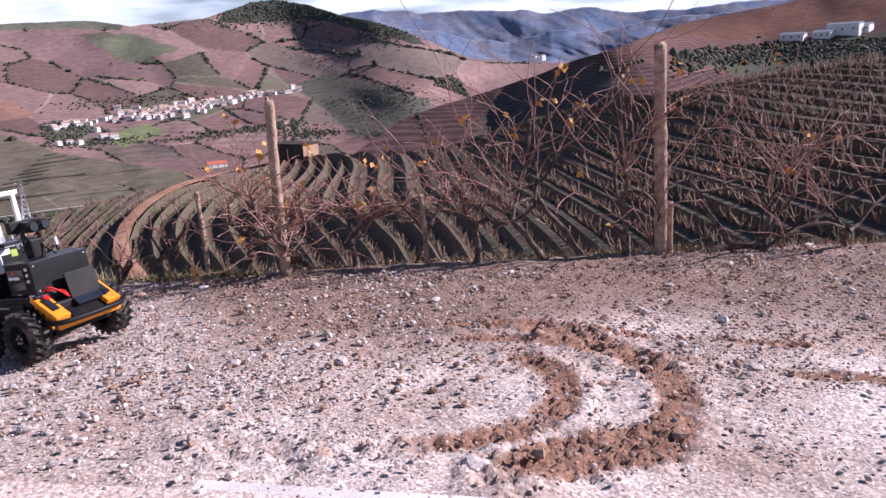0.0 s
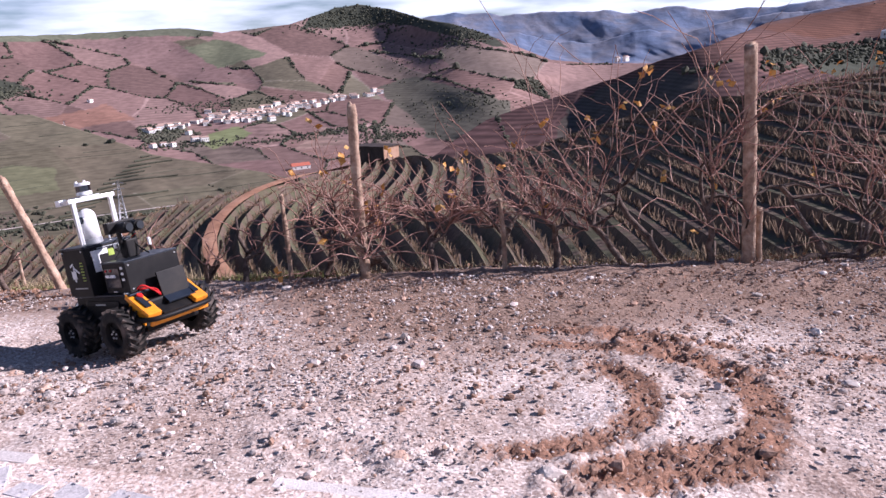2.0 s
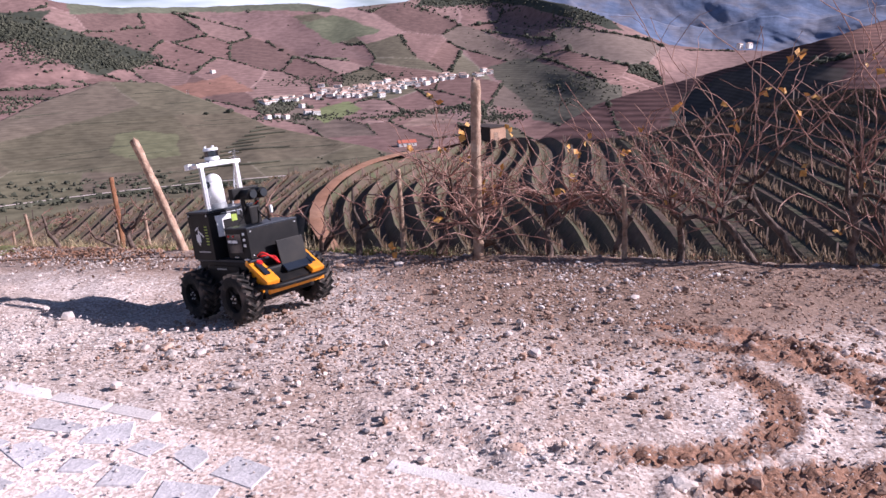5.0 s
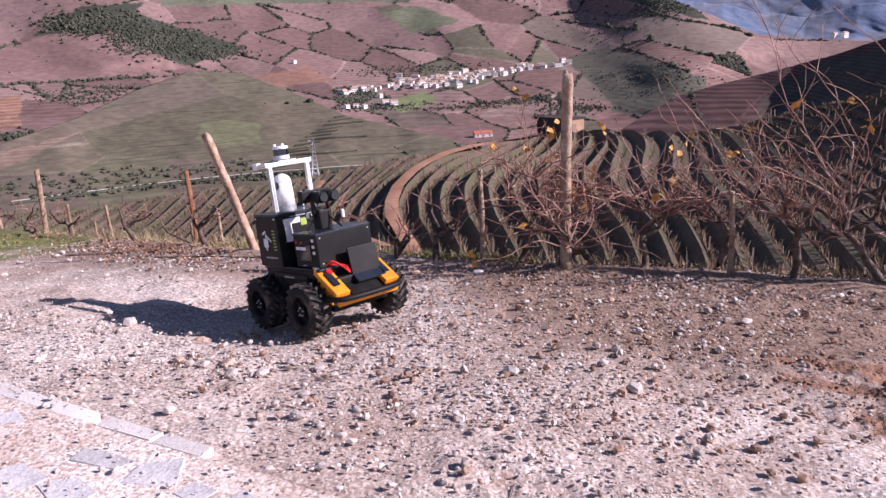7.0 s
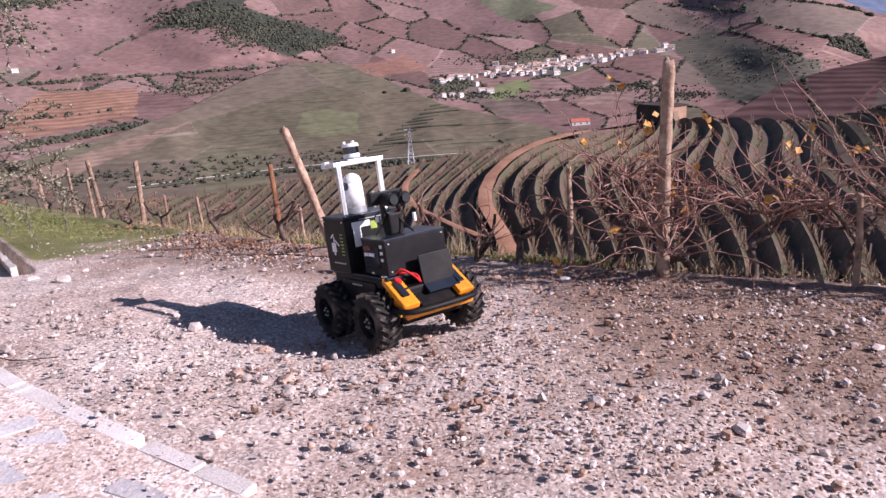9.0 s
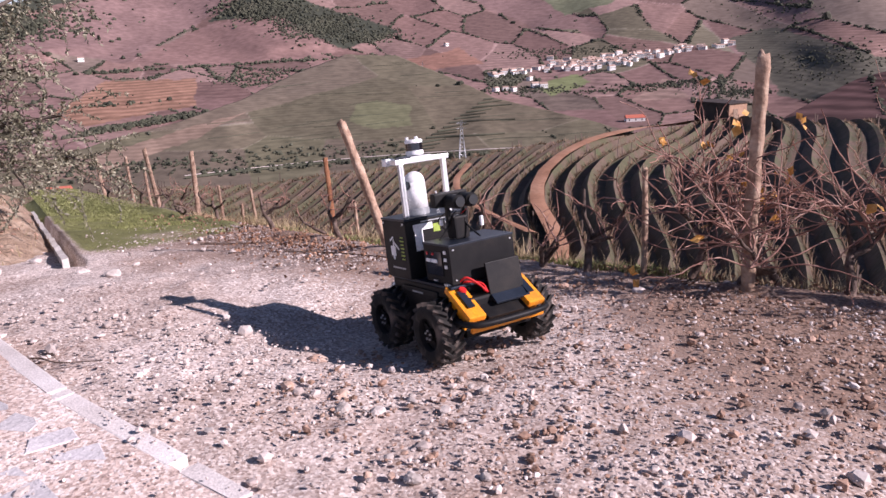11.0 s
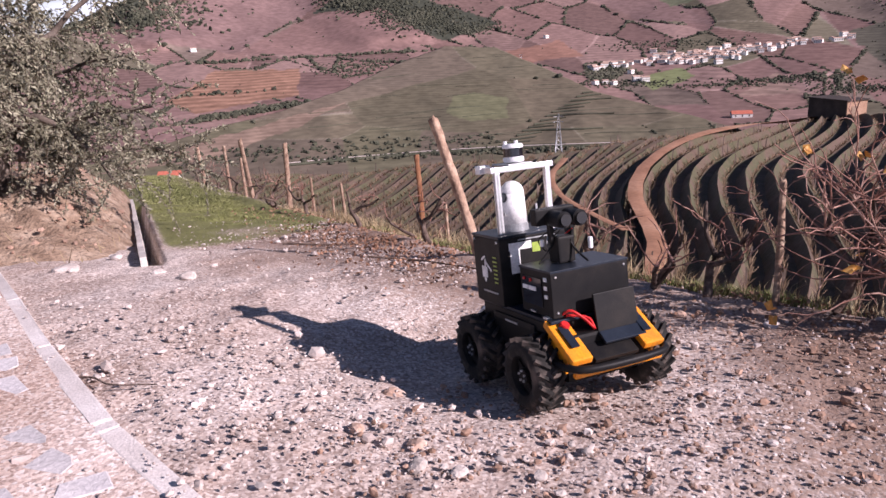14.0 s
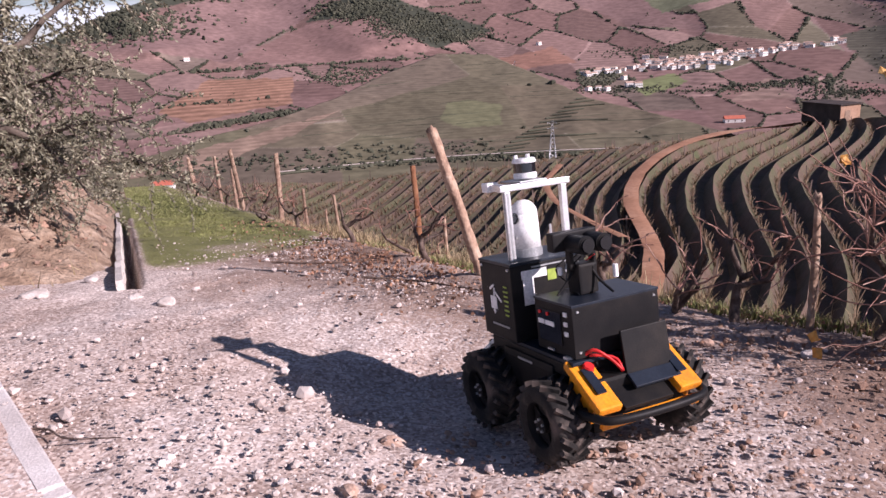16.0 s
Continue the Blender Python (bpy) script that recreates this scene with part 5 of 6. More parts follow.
def litter_and_grass():
    rs = np.random.RandomState(29)
    # fallen leaves below the vines and by the leaning post
    n = 2600
    x = rs.uniform(-9, 4.4, n)
    y = edge(x) - np.abs(rs.normal(0, 0.45, n)) + 0.25
    more = 1500
    x = np.concatenate([x, rs.normal(-4.7, 0.8, more)])
    y = np.concatenate([y, edge(x[-more:]) - np.abs(rs.normal(0.0, 0.55, more))])
    z = np.array([ground_at(a, b) for a, b in zip(x, y)]) + rs.uniform(0.012, 0.035, len(x))
    flat = np.stack([rs.normal(size=len(x)), rs.normal(size=len(x)), 0.15 * rs.normal(size=len(x))], -1)
    tagged(leaf_quads("leaf_litter", np.stack([x, y, z], -1), rs.uniform(0.014, 0.038, len(x)), LITTER, rs, None, 1.0, flat), "brown fallen vine leaves on the bare soil", "leaves", kind="stuff")

    def blades(name, x, y, h, w, mat, label):
        m = len(x)
        z = np.array([ground_at(a, b) for a, b in zip(x, y)]) - 0.005
        a = rs.uniform(0, 6.28, m)
        lean = rs.normal(0, 0.45, (m, 2)) * h[:, None]
        b = np.stack([x, y, z], -1)
        o = np.stack([np.cos(a) * w, np.sin(a) * w, 0 * a], -1)
        mid = b + np.column_stack([lean * 0.35, h * 0.6])
        tip = b + np.column_stack([lean, h])
        V = np.stack([b - o, b + o, mid - 0.6 * o, mid + 0.6 * o, tip], 1)
        k = 5 * np.arange(m)[:, None]
        F = [tuple(f) for f in np.vstack([k + np.array([0, 1, 3]), k + np.array([0, 3, 2]), k + np.array([2, 3, 4])])]
        tagged(mesh_object(name, V.reshape(-1, 3), F, mat), label, "grass", kind="stuff")

    m = 42000
    x = -6.2 - 16.3 * rs.rand(m) ** 1.3
    y = edge(x) + 0.2 - rs.rand(m) ** 0.8 * np.maximum(0.3, edge(x) - (5.2 + 0.671 * (-5.48 - x)) + 0.2) * np.interp(x, [-8.4, -6.6], [1, 0.35])
    blades("meadow_grass", x, y, rs.uniform(0.008, 0.026, m), 0.005, GRASS, "short green grass on the track")
    m = 2300
    cx = rs.choice([-4.0, -3.8, -2.4, -4.4, -2.1, -1.8, -2.9, -1.5, -5.6], m)
    x = cx + rs.normal(0, 0.15, m)
    y = edge(x) + 0.12 + np.abs(rs.normal(0, 0.18, m))
    blades("green_tufts", x, y, rs.uniform(0.02, 0.08, m), 0.005, GRASS, "green grass tufts under the vines")
    m = 6000
    x = rs.uniform(-9, 5, m)
    y = edge(x) + 0.05 + np.abs(rs.normal(0, 0.45, m))
    blades("dry_grass", x, y, rs.uniform(0.02, 0.10, m) * np.where(rs.rand(m) < 0.12, 1.8, 1), 0.003, STRAW, "dry straw-coloured grass along the edge")
    m = 5000
    x = rs.uniform(-7.5, -2.2, m)
    y = edge(x) + 0.3 + np.abs(rs.normal(0, 1.0, m))
    blades("dry_slope_grass", x, y, rs.uniform(0.06, 0.22, m), 0.004, STRAW, "tall dry grass on the slope below the yard")


litter_and_grass()


def twig(points, r, label):
    t = Tubes()
    p = catmull([(x, y, ground_at(x, y) + h) for x, y, h in points], 14)
    t.add(p, r, r * 0.4, 5)
    tagged(t.link("twig", BARK), label, "twig", "fallen twigs")


twig([(-3.86, 3.36, 0.03), (-3.75, 3.47, 0.02), (-3.6, 3.46, 0.03), (-3.45, 3.57, 0.03)], 0.006, "thin dark twig lying by the kerb")
twig([(-5.4, 6.24, 0.03), (-5.0, 6.45, 0.02), (-4.6, 6.9, 0.03)], 0.012, "dark bare branch lying on the gravel")
twig([(-4.3, 6.0, 0.03), (-3.9, 6.1, 0.02), (-3.3, 6.0, 0.03)], 0.010, "dark bare branch lying on the gravel")


# ---- the earth bank, its low wall and the olive tree ----
def bank():
    u, v = np.meshgrid(np.linspace(-0.6, 9.0, 110), np.linspace(0, 3.6, 60), indexing="ij")
    # from the wall towards the road side
    X = -5.48 - 0.83 * u - 0.557 * v
    Y = 5.0 + 0.557 * u - 0.83 * v
    nz = Lumps(61)
    rise = smooth01((u - 0.1) / 3.0) * smooth01(v / 0.8) * (1 - smooth01((v - 1.5 - 0.12 * u) / 1.7))
    Z = pad(X, Y) + 0.02 + 0.55 * rise + 0.04 * smooth01(u / 1.5) * (1 - smooth01(v / 0.6)) + 0.09 * nz.sum(X * 1.6, Y * 1.6, 4) * rise + 0.06 * nz.sum(X * 6, Y * 6, 3) * smooth01(rise * 4) - 0.10 * (1 - smooth01(rise * 12))
    tagged(mesh_object("earth_bank", np.stack([X, Y, Z], -1).reshape(-1, 3), grid_faces(*X.shape), EARTH, smooth=True), kind="structure")
    # low rough wall along the drain
    w = np.linspace(0, 7.6, 60)
    cols = []
    for a, h in ((-0.045, -0.30), (-0.045, 0.03), (0.0, 0.04), (0.012, -0.42)):
        x, y = -5.48 - 0.83 * w + 0.557 * a, 5.0 + 0.557 * w + 0.83 * a
        z = pad(x, y) + h + 0.02 * nz.sum(w * 3, w * 0 + a, 3) * (h > 0)
        cols.append(np.stack([x + 0.012 * nz.at(w * 4, w * 0 + 3), y, z], -1))
    V = np.stack(cols)
    V = np.concatenate([np.repeat(V[:, :1].mean(0, keepdims=True), 4, 0), V], 1)   # closed end
    tagged(mesh_object("drain_wall", V.reshape(-1, 3), grid_faces(*V.shape[:2]), CONCRETE), kind="structure")
    rs = np.random.RandomState(62)
    m = 400
    uu, vv = rs.uniform(0, 9, m), rs.uniform(0.1, 2.8, m)
    x, y = -5.48 - 0.83 * uu - 0.557 * vv, 5.0 + 0.557 * uu - 0.83 * vv
    r = smooth01((uu - 0.1) / 3.0) * smooth01(vv / 0.8) * (1 - smooth01((vv - 1.5 - 0.12 * uu) / 1.7))
    z = pad(x, y) + 0.02 + 0.55 * r + 0.09 * nz.sum(x * 1.6, y * 1.6, 4) * r
    h = rs.uniform(0.04, 0.16, m)
    a = rs.uniform(0, 6.28, m)
    b = np.stack([x, y, z], -1)
    o = np.stack([np.cos(a), np.sin(a), 0 * a], -1) * 0.005
    tip = b + np.column_stack([rs.normal(0, 0.05, (m, 2)), h])
    V = np.stack([b - o, b + o, tip], 1)
    F = np.arange(3 * m).reshape(-1, 3)
    tagged(mesh_object("bank_grass", V.reshape(-1, 3), F, STRAW), "dry grass on the earth bank", "grass", kind="stuff")
    m = 900
    uu, vv = rs.uniform(0, 9, m), rs.uniform(0.1, 2.6, m)
    x, y = -5.48 - 0.83 * uu - 0.557 * vv, 5.0 + 0.557 * uu - 0.83 * vv
    r = smooth01((uu - 0.1) / 3.0) * smooth01(vv / 0.8) * (1 - smooth01((vv - 1.5 - 0.12 * uu) / 1.7))
    z = pad(x, y) + 0.02 + 0.55 * r + 0.09 * nz.sum(x * 1.6, y * 1.6, 4) * r
    keep = r > 0.05
    size = 0.018 * np.exp(rs.normal(0, 0.55, m))
    tagged(lumps_mesh("bank_stones", np.stack([x, y, z], -1)[keep], size[keep], CLOD, rs, 0.7, 0.3), "brown stones and clods stuck in the earth bank", "stones", kind="stuff")
    return nz


bank()

OLIVE = material("olive_leaves", [(0.14, 0.135, 0.088), (0.225, 0.21, 0.145), (0.33, 0.30, 0.22)], 2.0, 0.55, 0.0, fine=20, island=0.45)
OBARK = material("olive_bark", [(0.06, 0.045, 0.036), (0.13, 0.10, 0.08), (0.20, 0.165, 0.14)], 6, 0.9, 0.9, fine=40)


def olive_tree(x, y, z, scale, seed, leaves):
    rs = np.random.RandomState(seed)
    root = new("olive_tree")
    root.location = (x, y, z)
    wood = Tubes()
    trunk = arc(rs, (0, 0, -0.2), (0.15, 0.1, 1), 1.0 * scale, -0.01, 0.12, 8)
    wood.add(trunk, 0.13 * scale, 0.085 * scale, 9)
    second = arc(rs, (0.08, 0.05, -0.2), (-0.35, 0.1, 1), 1.05 * scale, -0.01, 0.12, 8)
    wood.add(second, 0.10 * scale, 0.06 * scale, 8)
    wood.link("trunk", OBARK, root)
    P, D = [], []
    for k in range(34):
        a = k * 2.4 + rs.uniform(-0.3, 0.3)
        start = (trunk if k % 2 else second)[rs.randint(4, 8)]
        limb = arc(rs, start, (math.cos(a), math.sin(a), rs.uniform(-0.1, 2.0)), scale * rs.uniform(0.75, 1.35), 0.05, 0.15, 9)
        limbs = Tubes()
        limbs.add(limb, 0.035 * scale, 0.010, 6)
        for j in range(2, 9):
            for _ in range(7):
                shoot = arc(rs, limb[j], rs.normal(size=3) + np.array([math.cos(a) * 0.7, math.sin(a) * 0.7, 0.0]), scale * rs.uniform(0.20, 0.55), 0.16, 0.2, 7)
                limbs.add(shoot, 0.0045, 0.0015, 3)
                t = rs.uniform(0.1, 1, leaves)
                idx = np.minimum((t * 6).astype(int), 5)
                f = (t * 6 - idx)[:, None]
                P.append(shoot[idx] * (1 - f) + shoot[idx + 1] * f)
                D.append(shoot[idx + 1] - shoot[idx])
        limbs.link("limb", OBARK, root)
    P, D = np.vstack(P), np.vstack(D)
    D = D / (np.linalg.norm(D, axis=1)[:, None] + 1e-6)
    # slender leaves: long and narrow
    n = len(P)
    a = D + 0.8 * rs.normal(size=(n, 3))
    a /= np.linalg.norm(a, axis=1)[:, None]
    b = np.cross(a, rs.normal(size=(n, 3)))
    b /= np.linalg.norm(b, axis=1)[:, None]
    s = rs.uniform(0.028, 0.052, n)[:, None]
    V = np.stack([P, P + s * (0.5 * a + 0.19 * b), P + s * a, P + s * (0.5 * a - 0.19 * b)], 1)
    o = 4 * np.arange(n)[:, None]
    F = np.vstack([o + np.array([0, 1, 2]), o + np.array([0, 2, 3])])
    mesh_object("crown", V.reshape(-1, 3), F, OLIVE, root)
    return tagged(root, "grey-green olive tree with a dense drooping crown on the bank", "tree", "olive trees")


olive_tree(-8.2, 5.35, 0.02, 1.46, 7, 66)

# ---- the small wheeled field robot ----
S = 0.91


def robot_pose(x, y, heading):
    """Stands the robot with its four wheels on the ground."""
    f, l = Vector((math.cos(heading), math.sin(heading), 0)), Vector((-math.sin(heading), math.cos(heading), 0))
    z = {(a, b): float(pad(x + S * (a * 0.256 * f.x + b * 0.285 * l.x), y + S * (a * 0.256 * f.y + b * 0.285 * l.y))) for a in (-1, 1) for b in (-1, 1)}
    f.z = (z[1, 1] + z[1, -1] - z[-1, 1] - z[-1, -1]) / 2 / (S * 0.512)
    l.z = (z[1, 1] + z[-1, 1] - z[1, -1] - z[-1, -1]) / 2 / (S * 0.57)
    f.normalize()
    up = f.cross(l).normalized()
    l = up.cross(f)
    m = Matrix((f, l, up)).transposed().to_4x4()
    return Matrix.Translation((x, y, sum(z.values()) / 4 + 0.006)) @ m @ Matrix.Scale(S, 4)


BOT = robot_pose(-2.17, 4.67, radians(-33))


def block(size, centre, bevel=0.006, rot=(0, 0, 0), bm=None):
    """A bevelled box as a bmesh, or added to one."""
    out = bmesh.new() if bm is None else bm
    one = bmesh.new()
    bmesh.ops.create_cube(one, size=1)
    bmesh.ops.scale(one, vec=size, verts=one.verts)
    if bevel:
        bmesh.ops.bevel(one, geom=one.edges[:], offset=bevel, segments=2, affect="EDGES", profile=0.7)
    bmesh.ops.transform(one, matrix=Matrix.Translation(centre) @ Euler([radians(a) for a in rot]).to_matrix().to_4x4(), verts=one.verts)
    tmp = bpy.data.meshes.new("tmp")
    one.to_mesh(tmp)
    one.free()
    out.from_mesh(tmp)
    bpy.data.meshes.remove(tmp)
    return out


def rod(r, length, centre, rot=(0, 0, 0), sides=24, bm=None, r2=None, bevel=0.0):
    out = bmesh.new() if bm is None else bm
    one = bmesh.new()
    bmesh.ops.create_cone(one, cap_ends=True, segments=sides, radius1=r, radius2=r if r2 is None else r2, depth=length)
    if bevel:
        bmesh.ops.bevel(one, geom=[e for e in one.edges if len(e.link_faces) == 2 and any(len(f.verts) > 4 for f in e.link_faces)], offset=bevel, segments=2, affect="EDGES")
    bmesh.ops.transform(one, matrix=Matrix.Translation(centre) @ Euler([radians(a) for a in rot]).to_matrix().to_4x4(), verts=one.verts)
    tmp = bpy.data.meshes.new("tmp")
    one.to_mesh(tmp)
    one.free()
    out.from_mesh(tmp)
    bpy.data.meshes.remove(tmp)
    return out


def lathe(profile, sides=40, smooth=True):
    """A ring round the y axis from (radius, y) pairs."""
    pr = np.array(profile)
    th = np.linspace(0, 2 * math.pi, sides, endpoint=False)
    V = np.stack([pr[:, None, 0] * np.cos(th), np.repeat(pr[:, 1:2], sides, 1), pr[:, None, 0] * np.sin(th)], -1)
    n = len(pr)
    F = [(i * sides + j, i * sides + (j + 1) % sides, (i + 1) * sides + (j + 1) % sides, (i + 1) * sides + j) for i in range(n - 1) for j in range(sides)]
    bm = bmesh.new()
    vs = [bm.verts.new(p) for p in V.reshape(-1, 3)]
    for f in F:
        bm.faces.new([vs[k] for k in f])
    for f in bm.faces:
        f.smooth = smooth
    return bm


def lug_mesh():
    bm = bmesh.new()
    bmesh.ops.create_cube(bm, size=1)
    bmesh.ops.scale(bm, vec=(0.019, 0.062 * 1.18, 0.020), verts=bm.verts)
    for v in bm.verts:
        if v.co.z > 0:
            v.co.x *= 0.72
    me = bpy.data.meshes.new("lug")
    bm.to_mesh(me)
    bm.free()
    me.materials.append(RUBBER)
    return me


LUG = lug_mesh()


def wheel(root, x, y, out):
    """Chevron-lugged tyre on a black rim; out is the side that shows its hub."""
    R, W = 0.165, 0.062
    hub = part("wheel", lathe([(0.085, -W * 0.9 * out), (0.080, -W * 0.2 * out), (0.080, W * 0.45 * out), (0.086, W * 0.85 * out), (0.094, W * 0.95 * out)]), BLACK, root, "black rim with a lugged tyre")
    hub.location = (x, y, R)
    tyre = lathe([(0.088, -W), (0.112, -W * 1.12), (0.140, -W * 1.08), (0.152, -W * 0.85), (0.1545, 0), (0.152, W * 0.85), (0.140, W * 1.08), (0.112, W * 1.12), (0.088, W)], 48)
    part("tyre", tyre, RUBBER, hub, "dusty black tyre")
    for k in range(18):
        for s in (-1, 1):
            a = (k + (0.5 if s > 0 else 0)) * 2 * math.pi / 18
            ob = new("lug", LUG)
            ob.parent = hub
            ob.matrix_basis = Matrix.Rotation(-a, 4, "Y") @ Matrix.Translation((0, s * W * 0.52, 0.1585)) @ Matrix.Rotation(radians(s * 38), 4, "Z")
    disc = rod(0.086, 0.016, (0, W * 0.35 * out, 0), (90, 0, 0), 36)
    rod(0.036, 0.045, (0, W * 0.55 * out, 0), (90, 0, 0), 20, disc)
    for k in range(5):
        a = k * 2 * math.pi / 5
        block((0.022, 0.014, 0.05), (0.058 * math.cos(a), W * 0.50 * out, 0.058 * math.sin(a)), 0.003, (0, 90 - math.degrees(a), 0), disc)
    part("hub", disc, BLACK, hub)
    for k in range(5):
        a = k * 2 * math.pi / 5 + 0.3
        part("bolt", rod(0.0055, 0.010, (0.024 * math.cos(a), W * 0.95 * out, 0.024 * math.sin(a)), (90, 0, 0), 8), ALU, hub, "bright bolt head")


def screw(root, p, rot):
    part("screw", rod(0.0065, 0.006, p, rot, 10, None, 0.005), ALU, root, "bright screw head")


def robot():
    root = new("field_robot")
    root.matrix_basis = BOT
    tagged(root, "black four-wheeled field robot with yellow bumpers and sensor mast", "robot")
    for x in (-0.256, 0.256):
        wheel(root, x, -0.285, -1)
        wheel(root, x, 0.285, 1)
    # chassis: trough between the wheels, deck above, sloped side flanks
    ch = block((0.80, 0.40, 0.20), (0, 0, 0.235), 0.015)
    block((0.62, 0.44, 0.05), (0, 0, 0.355), 0.008, (0, 0, 0), ch)
    block((0.40, 0.47, 0.16), (0, 0, 0.28), 0.03, (0, 0, 0), ch)
    part("chassis", ch, BLACK, root)
    for x in (-0.256, 0.256):
        part("axle", rod(0.02, 0.50, (x, 0, 0.165), (90, 0, 0)), BLACK, root)
    part("deck", block((0.66, 0.44, 0.014), (0.0, 0, 0.388), 0.003), BLUEBLACK, root, "dark blue-black deck plate")
    for x in (-0.27, 0.27):
        for s in (-1, 1):
            part("deck_rail", block((0.03, 0.03, 0.03), (x, s * 0.2, 0.39), 0.003), ALU, root)
    # yellow nose: two sloped wings, front strip, black middle slope
    for s in (-1, 1):
        wing = part("bumper_wing", block((0.245, 0.100, 0.034), (0.385, s * 0.182, 0.315), 0.008, (0, 33, 0)), YELLOW, root, "glossy yellow sloped bumper wing")
        part("lamp_panel", block((0.12, 0.040, 0.008), (0.385 + 0.012, s * 0.182, 0.337), 0.003, (0, 33, 0)), BLUEBLACK, wing, "grey sloped panel")
        part("wing_cheek", block((0.16, 0.012, 0.10), (0.36, s * 0.218, 0.262), 0.004, (0, 20, 0)), YELLOW, root)
    part("front_strip", block((0.022, 0.44, 0.034), (0.480, 0, 0.200), 0.006, (0, 18, 0)), YELLOW, root, "yellow front strip")
    part("nose_slope", block((0.20, 0.22, 0.02), (0.390, 0, 0.285), 0.004, (0, 33, 0)), BLACK, root)
    part("hatch_plate", block((0.012, 0.21, 0.17), (0.385, 0.07, 0.405), 0.003, (0, -8, 0)), BLACK, root, "upright black hatch plate")
    part("hatch_ledge", block((0.06, 0.21, 0.014), (0.425, 0.07, 0.308), 0.003, (0, 40, 0)), BLUEBLACK, root, "grey metal ledge")
    part("stop_button", rod(0.024, 0.022, (0.345, -0.165, 0.372), (0, 33, 0), 20, None, 0.020, 0.003), REDP, root, "red stop button")
    # bumper tube
    for sx, lab in ((1, "matt black tubular front bumper"), (-1, "matt black tubular rear bumper")):
        t = Tubes()
        t.add(catmull([(sx * 0.37, -0.25, 0.235), (sx * 0.46, -0.245, 0.232), (sx * 0.53, -0.19, 0.23), (sx * 0.548, 0, 0.23), (sx * 0.53, 0.19, 0.23), (sx * 0.46, 0.245, 0.232), (sx * 0.37, 0.25, 0.235)], 40), 0.0165, 0.0165, 10)
        tagged(t.link("bumper_bar", BLACK, root), lab)
    part("rear_slope", block((0.21, 0.40, 0.02), (-0.405, 0, 0.30), 0.004, (0, -33, 0)), WHITE, root, "pale sloped rear panel")
    # instrument box at the front
    fb = part("front_box", block((0.33, 0.44, 0.235), (0.16, 0, 0.515), 0.005), BLACK, root, "black instrument box")
    part("box_lid", block((0.336, 0.446, 0.012), (0.16, 0, 0.637), 0.003), BLUEBLACK, fb, "dark blue-black metal lid")
    part("switch_panel", block((0.20, 0.006, 0.15), (0.13, -0.223, 0.52), 0.001), LENS, fb)
    for k in range(3):
        part("socket", block((0.028, 0.006, 0.020), (0.268, -0.2225, 0.595 - 0.045 * k), 0.001), WHITE, fb, "small white socket label")
    for k, w in enumerate((0.05, 0.075)):
        part("switch", block((w, 0.006, 0.022), (0.06 + 0.075 * k, -0.2275, 0.535), 0.001), WHITE, fb, "white switch label")
    for k in range(2):
        part("indicator", rod(0.009, 0.008, (0.05 + 0.07 * k, -0.2275, 0.578), (90, 0, 0), 12), REDP, fb, "red indicator")
    for z in (0.425, 0.61):
        for y in (-0.195, 0.195):
            screw(fb, (0.328, y, z), (0, 90, 0))
    part("side_handle", block((0.05, 0.010, 0.010), (0.13, -0.228, 0.412), 0.002), GREYP, fb)
    # battery box at the rear with printed marks
    rb = part("rear_box", block((0.32, 0.36, 0.32), (-0.21, 0, 0.555), 0.005), BLACK, root, "black equipment box with printed marks")
    part("box_lid", block((0.326, 0.366, 0.012), (-0.21, 0, 0.722), 0.003), BLUEBLACK, rb, "dark blue-black metal lid")
    # white pictogram of a cart, built of plain strokes
    for sx, sz, w, h, r in ((-0.245, 0.545, 0.060, 0.055, 0), (-0.255, 0.612, 0.050, 0.010, -25), (-0.195, 0.575, 0.070, 0.010, 30), (-0.235, 0.585, 0.010, 0.05, 10), (-0.243, 0.508, 0.020, 0.016, 45)):
        part("mark", block((w, 0.003, h), (sx, -0.1818, sz), 0.0, (0, r, 0)), WHITE, rb, "white printed mark")
    for k in range(7):
        part("mark", block((0.035 + 0.010 * ((k * 3) % 2), 0.003, 0.007), (-0.115, -0.1818, 0.625 - 0.020 * k), 0.0), LIME, rb, "lime printed bar")
    part("mark", block((0.17, 0.003, 0.008), (-0.19, -0.1818, 0.452), 0.0), GREYP, rb, "grey printed bar")
    # front face of the rear box: white stepped mark with lime label
    part("mark", block((0.003, 0.050, 0.11), (-0.0485, -0.10, 0.60), 0.0), WHITE, rb, "white printed mark")
    part("mark", block((0.003, 0.12, 0.035), (-0.0485, -0.07, 0.672), 0.0), WHITE, rb, "white printed mark")
    part("mark", block((0.003, 0.042, 0.045), (-0.0485, 0.015, 0.655), 0.0), LIME, rb, "lime label")
    part("mark", block((0.002, 0.20, 0.006), (-0.0487, 0.02, 0.70), 0.0), GREYP, rb)
    for x in (-0.345, -0.075):
        screw(rb, (x, -0.183, 0.70), (90, 0, 0))
    part("body_text", block((0.115, 0.003, 0.009), (-0.005, -0.2362, 0.335), 0.0), GREYP, root, "worn grey printed bar")
    # sensor mast: frame of slotted profiles
    mast = part("sensor_mast", block((0.026, 0.026, 0.29), (-0.10, -0.135, 0.873), 0.003), ALU, root, "aluminium profile frame")
    for x, y in ((-0.10, 0.135),):
        part("upright", block((0.026, 0.026, 0.29), (x, y, 0.873), 0.003), ALU, mast)
    for x in (-0.10,):
        part("crossbar", block((0.026, 0.335, 0.026), (x, 0, 1.031), 0.003), ALU, mast)
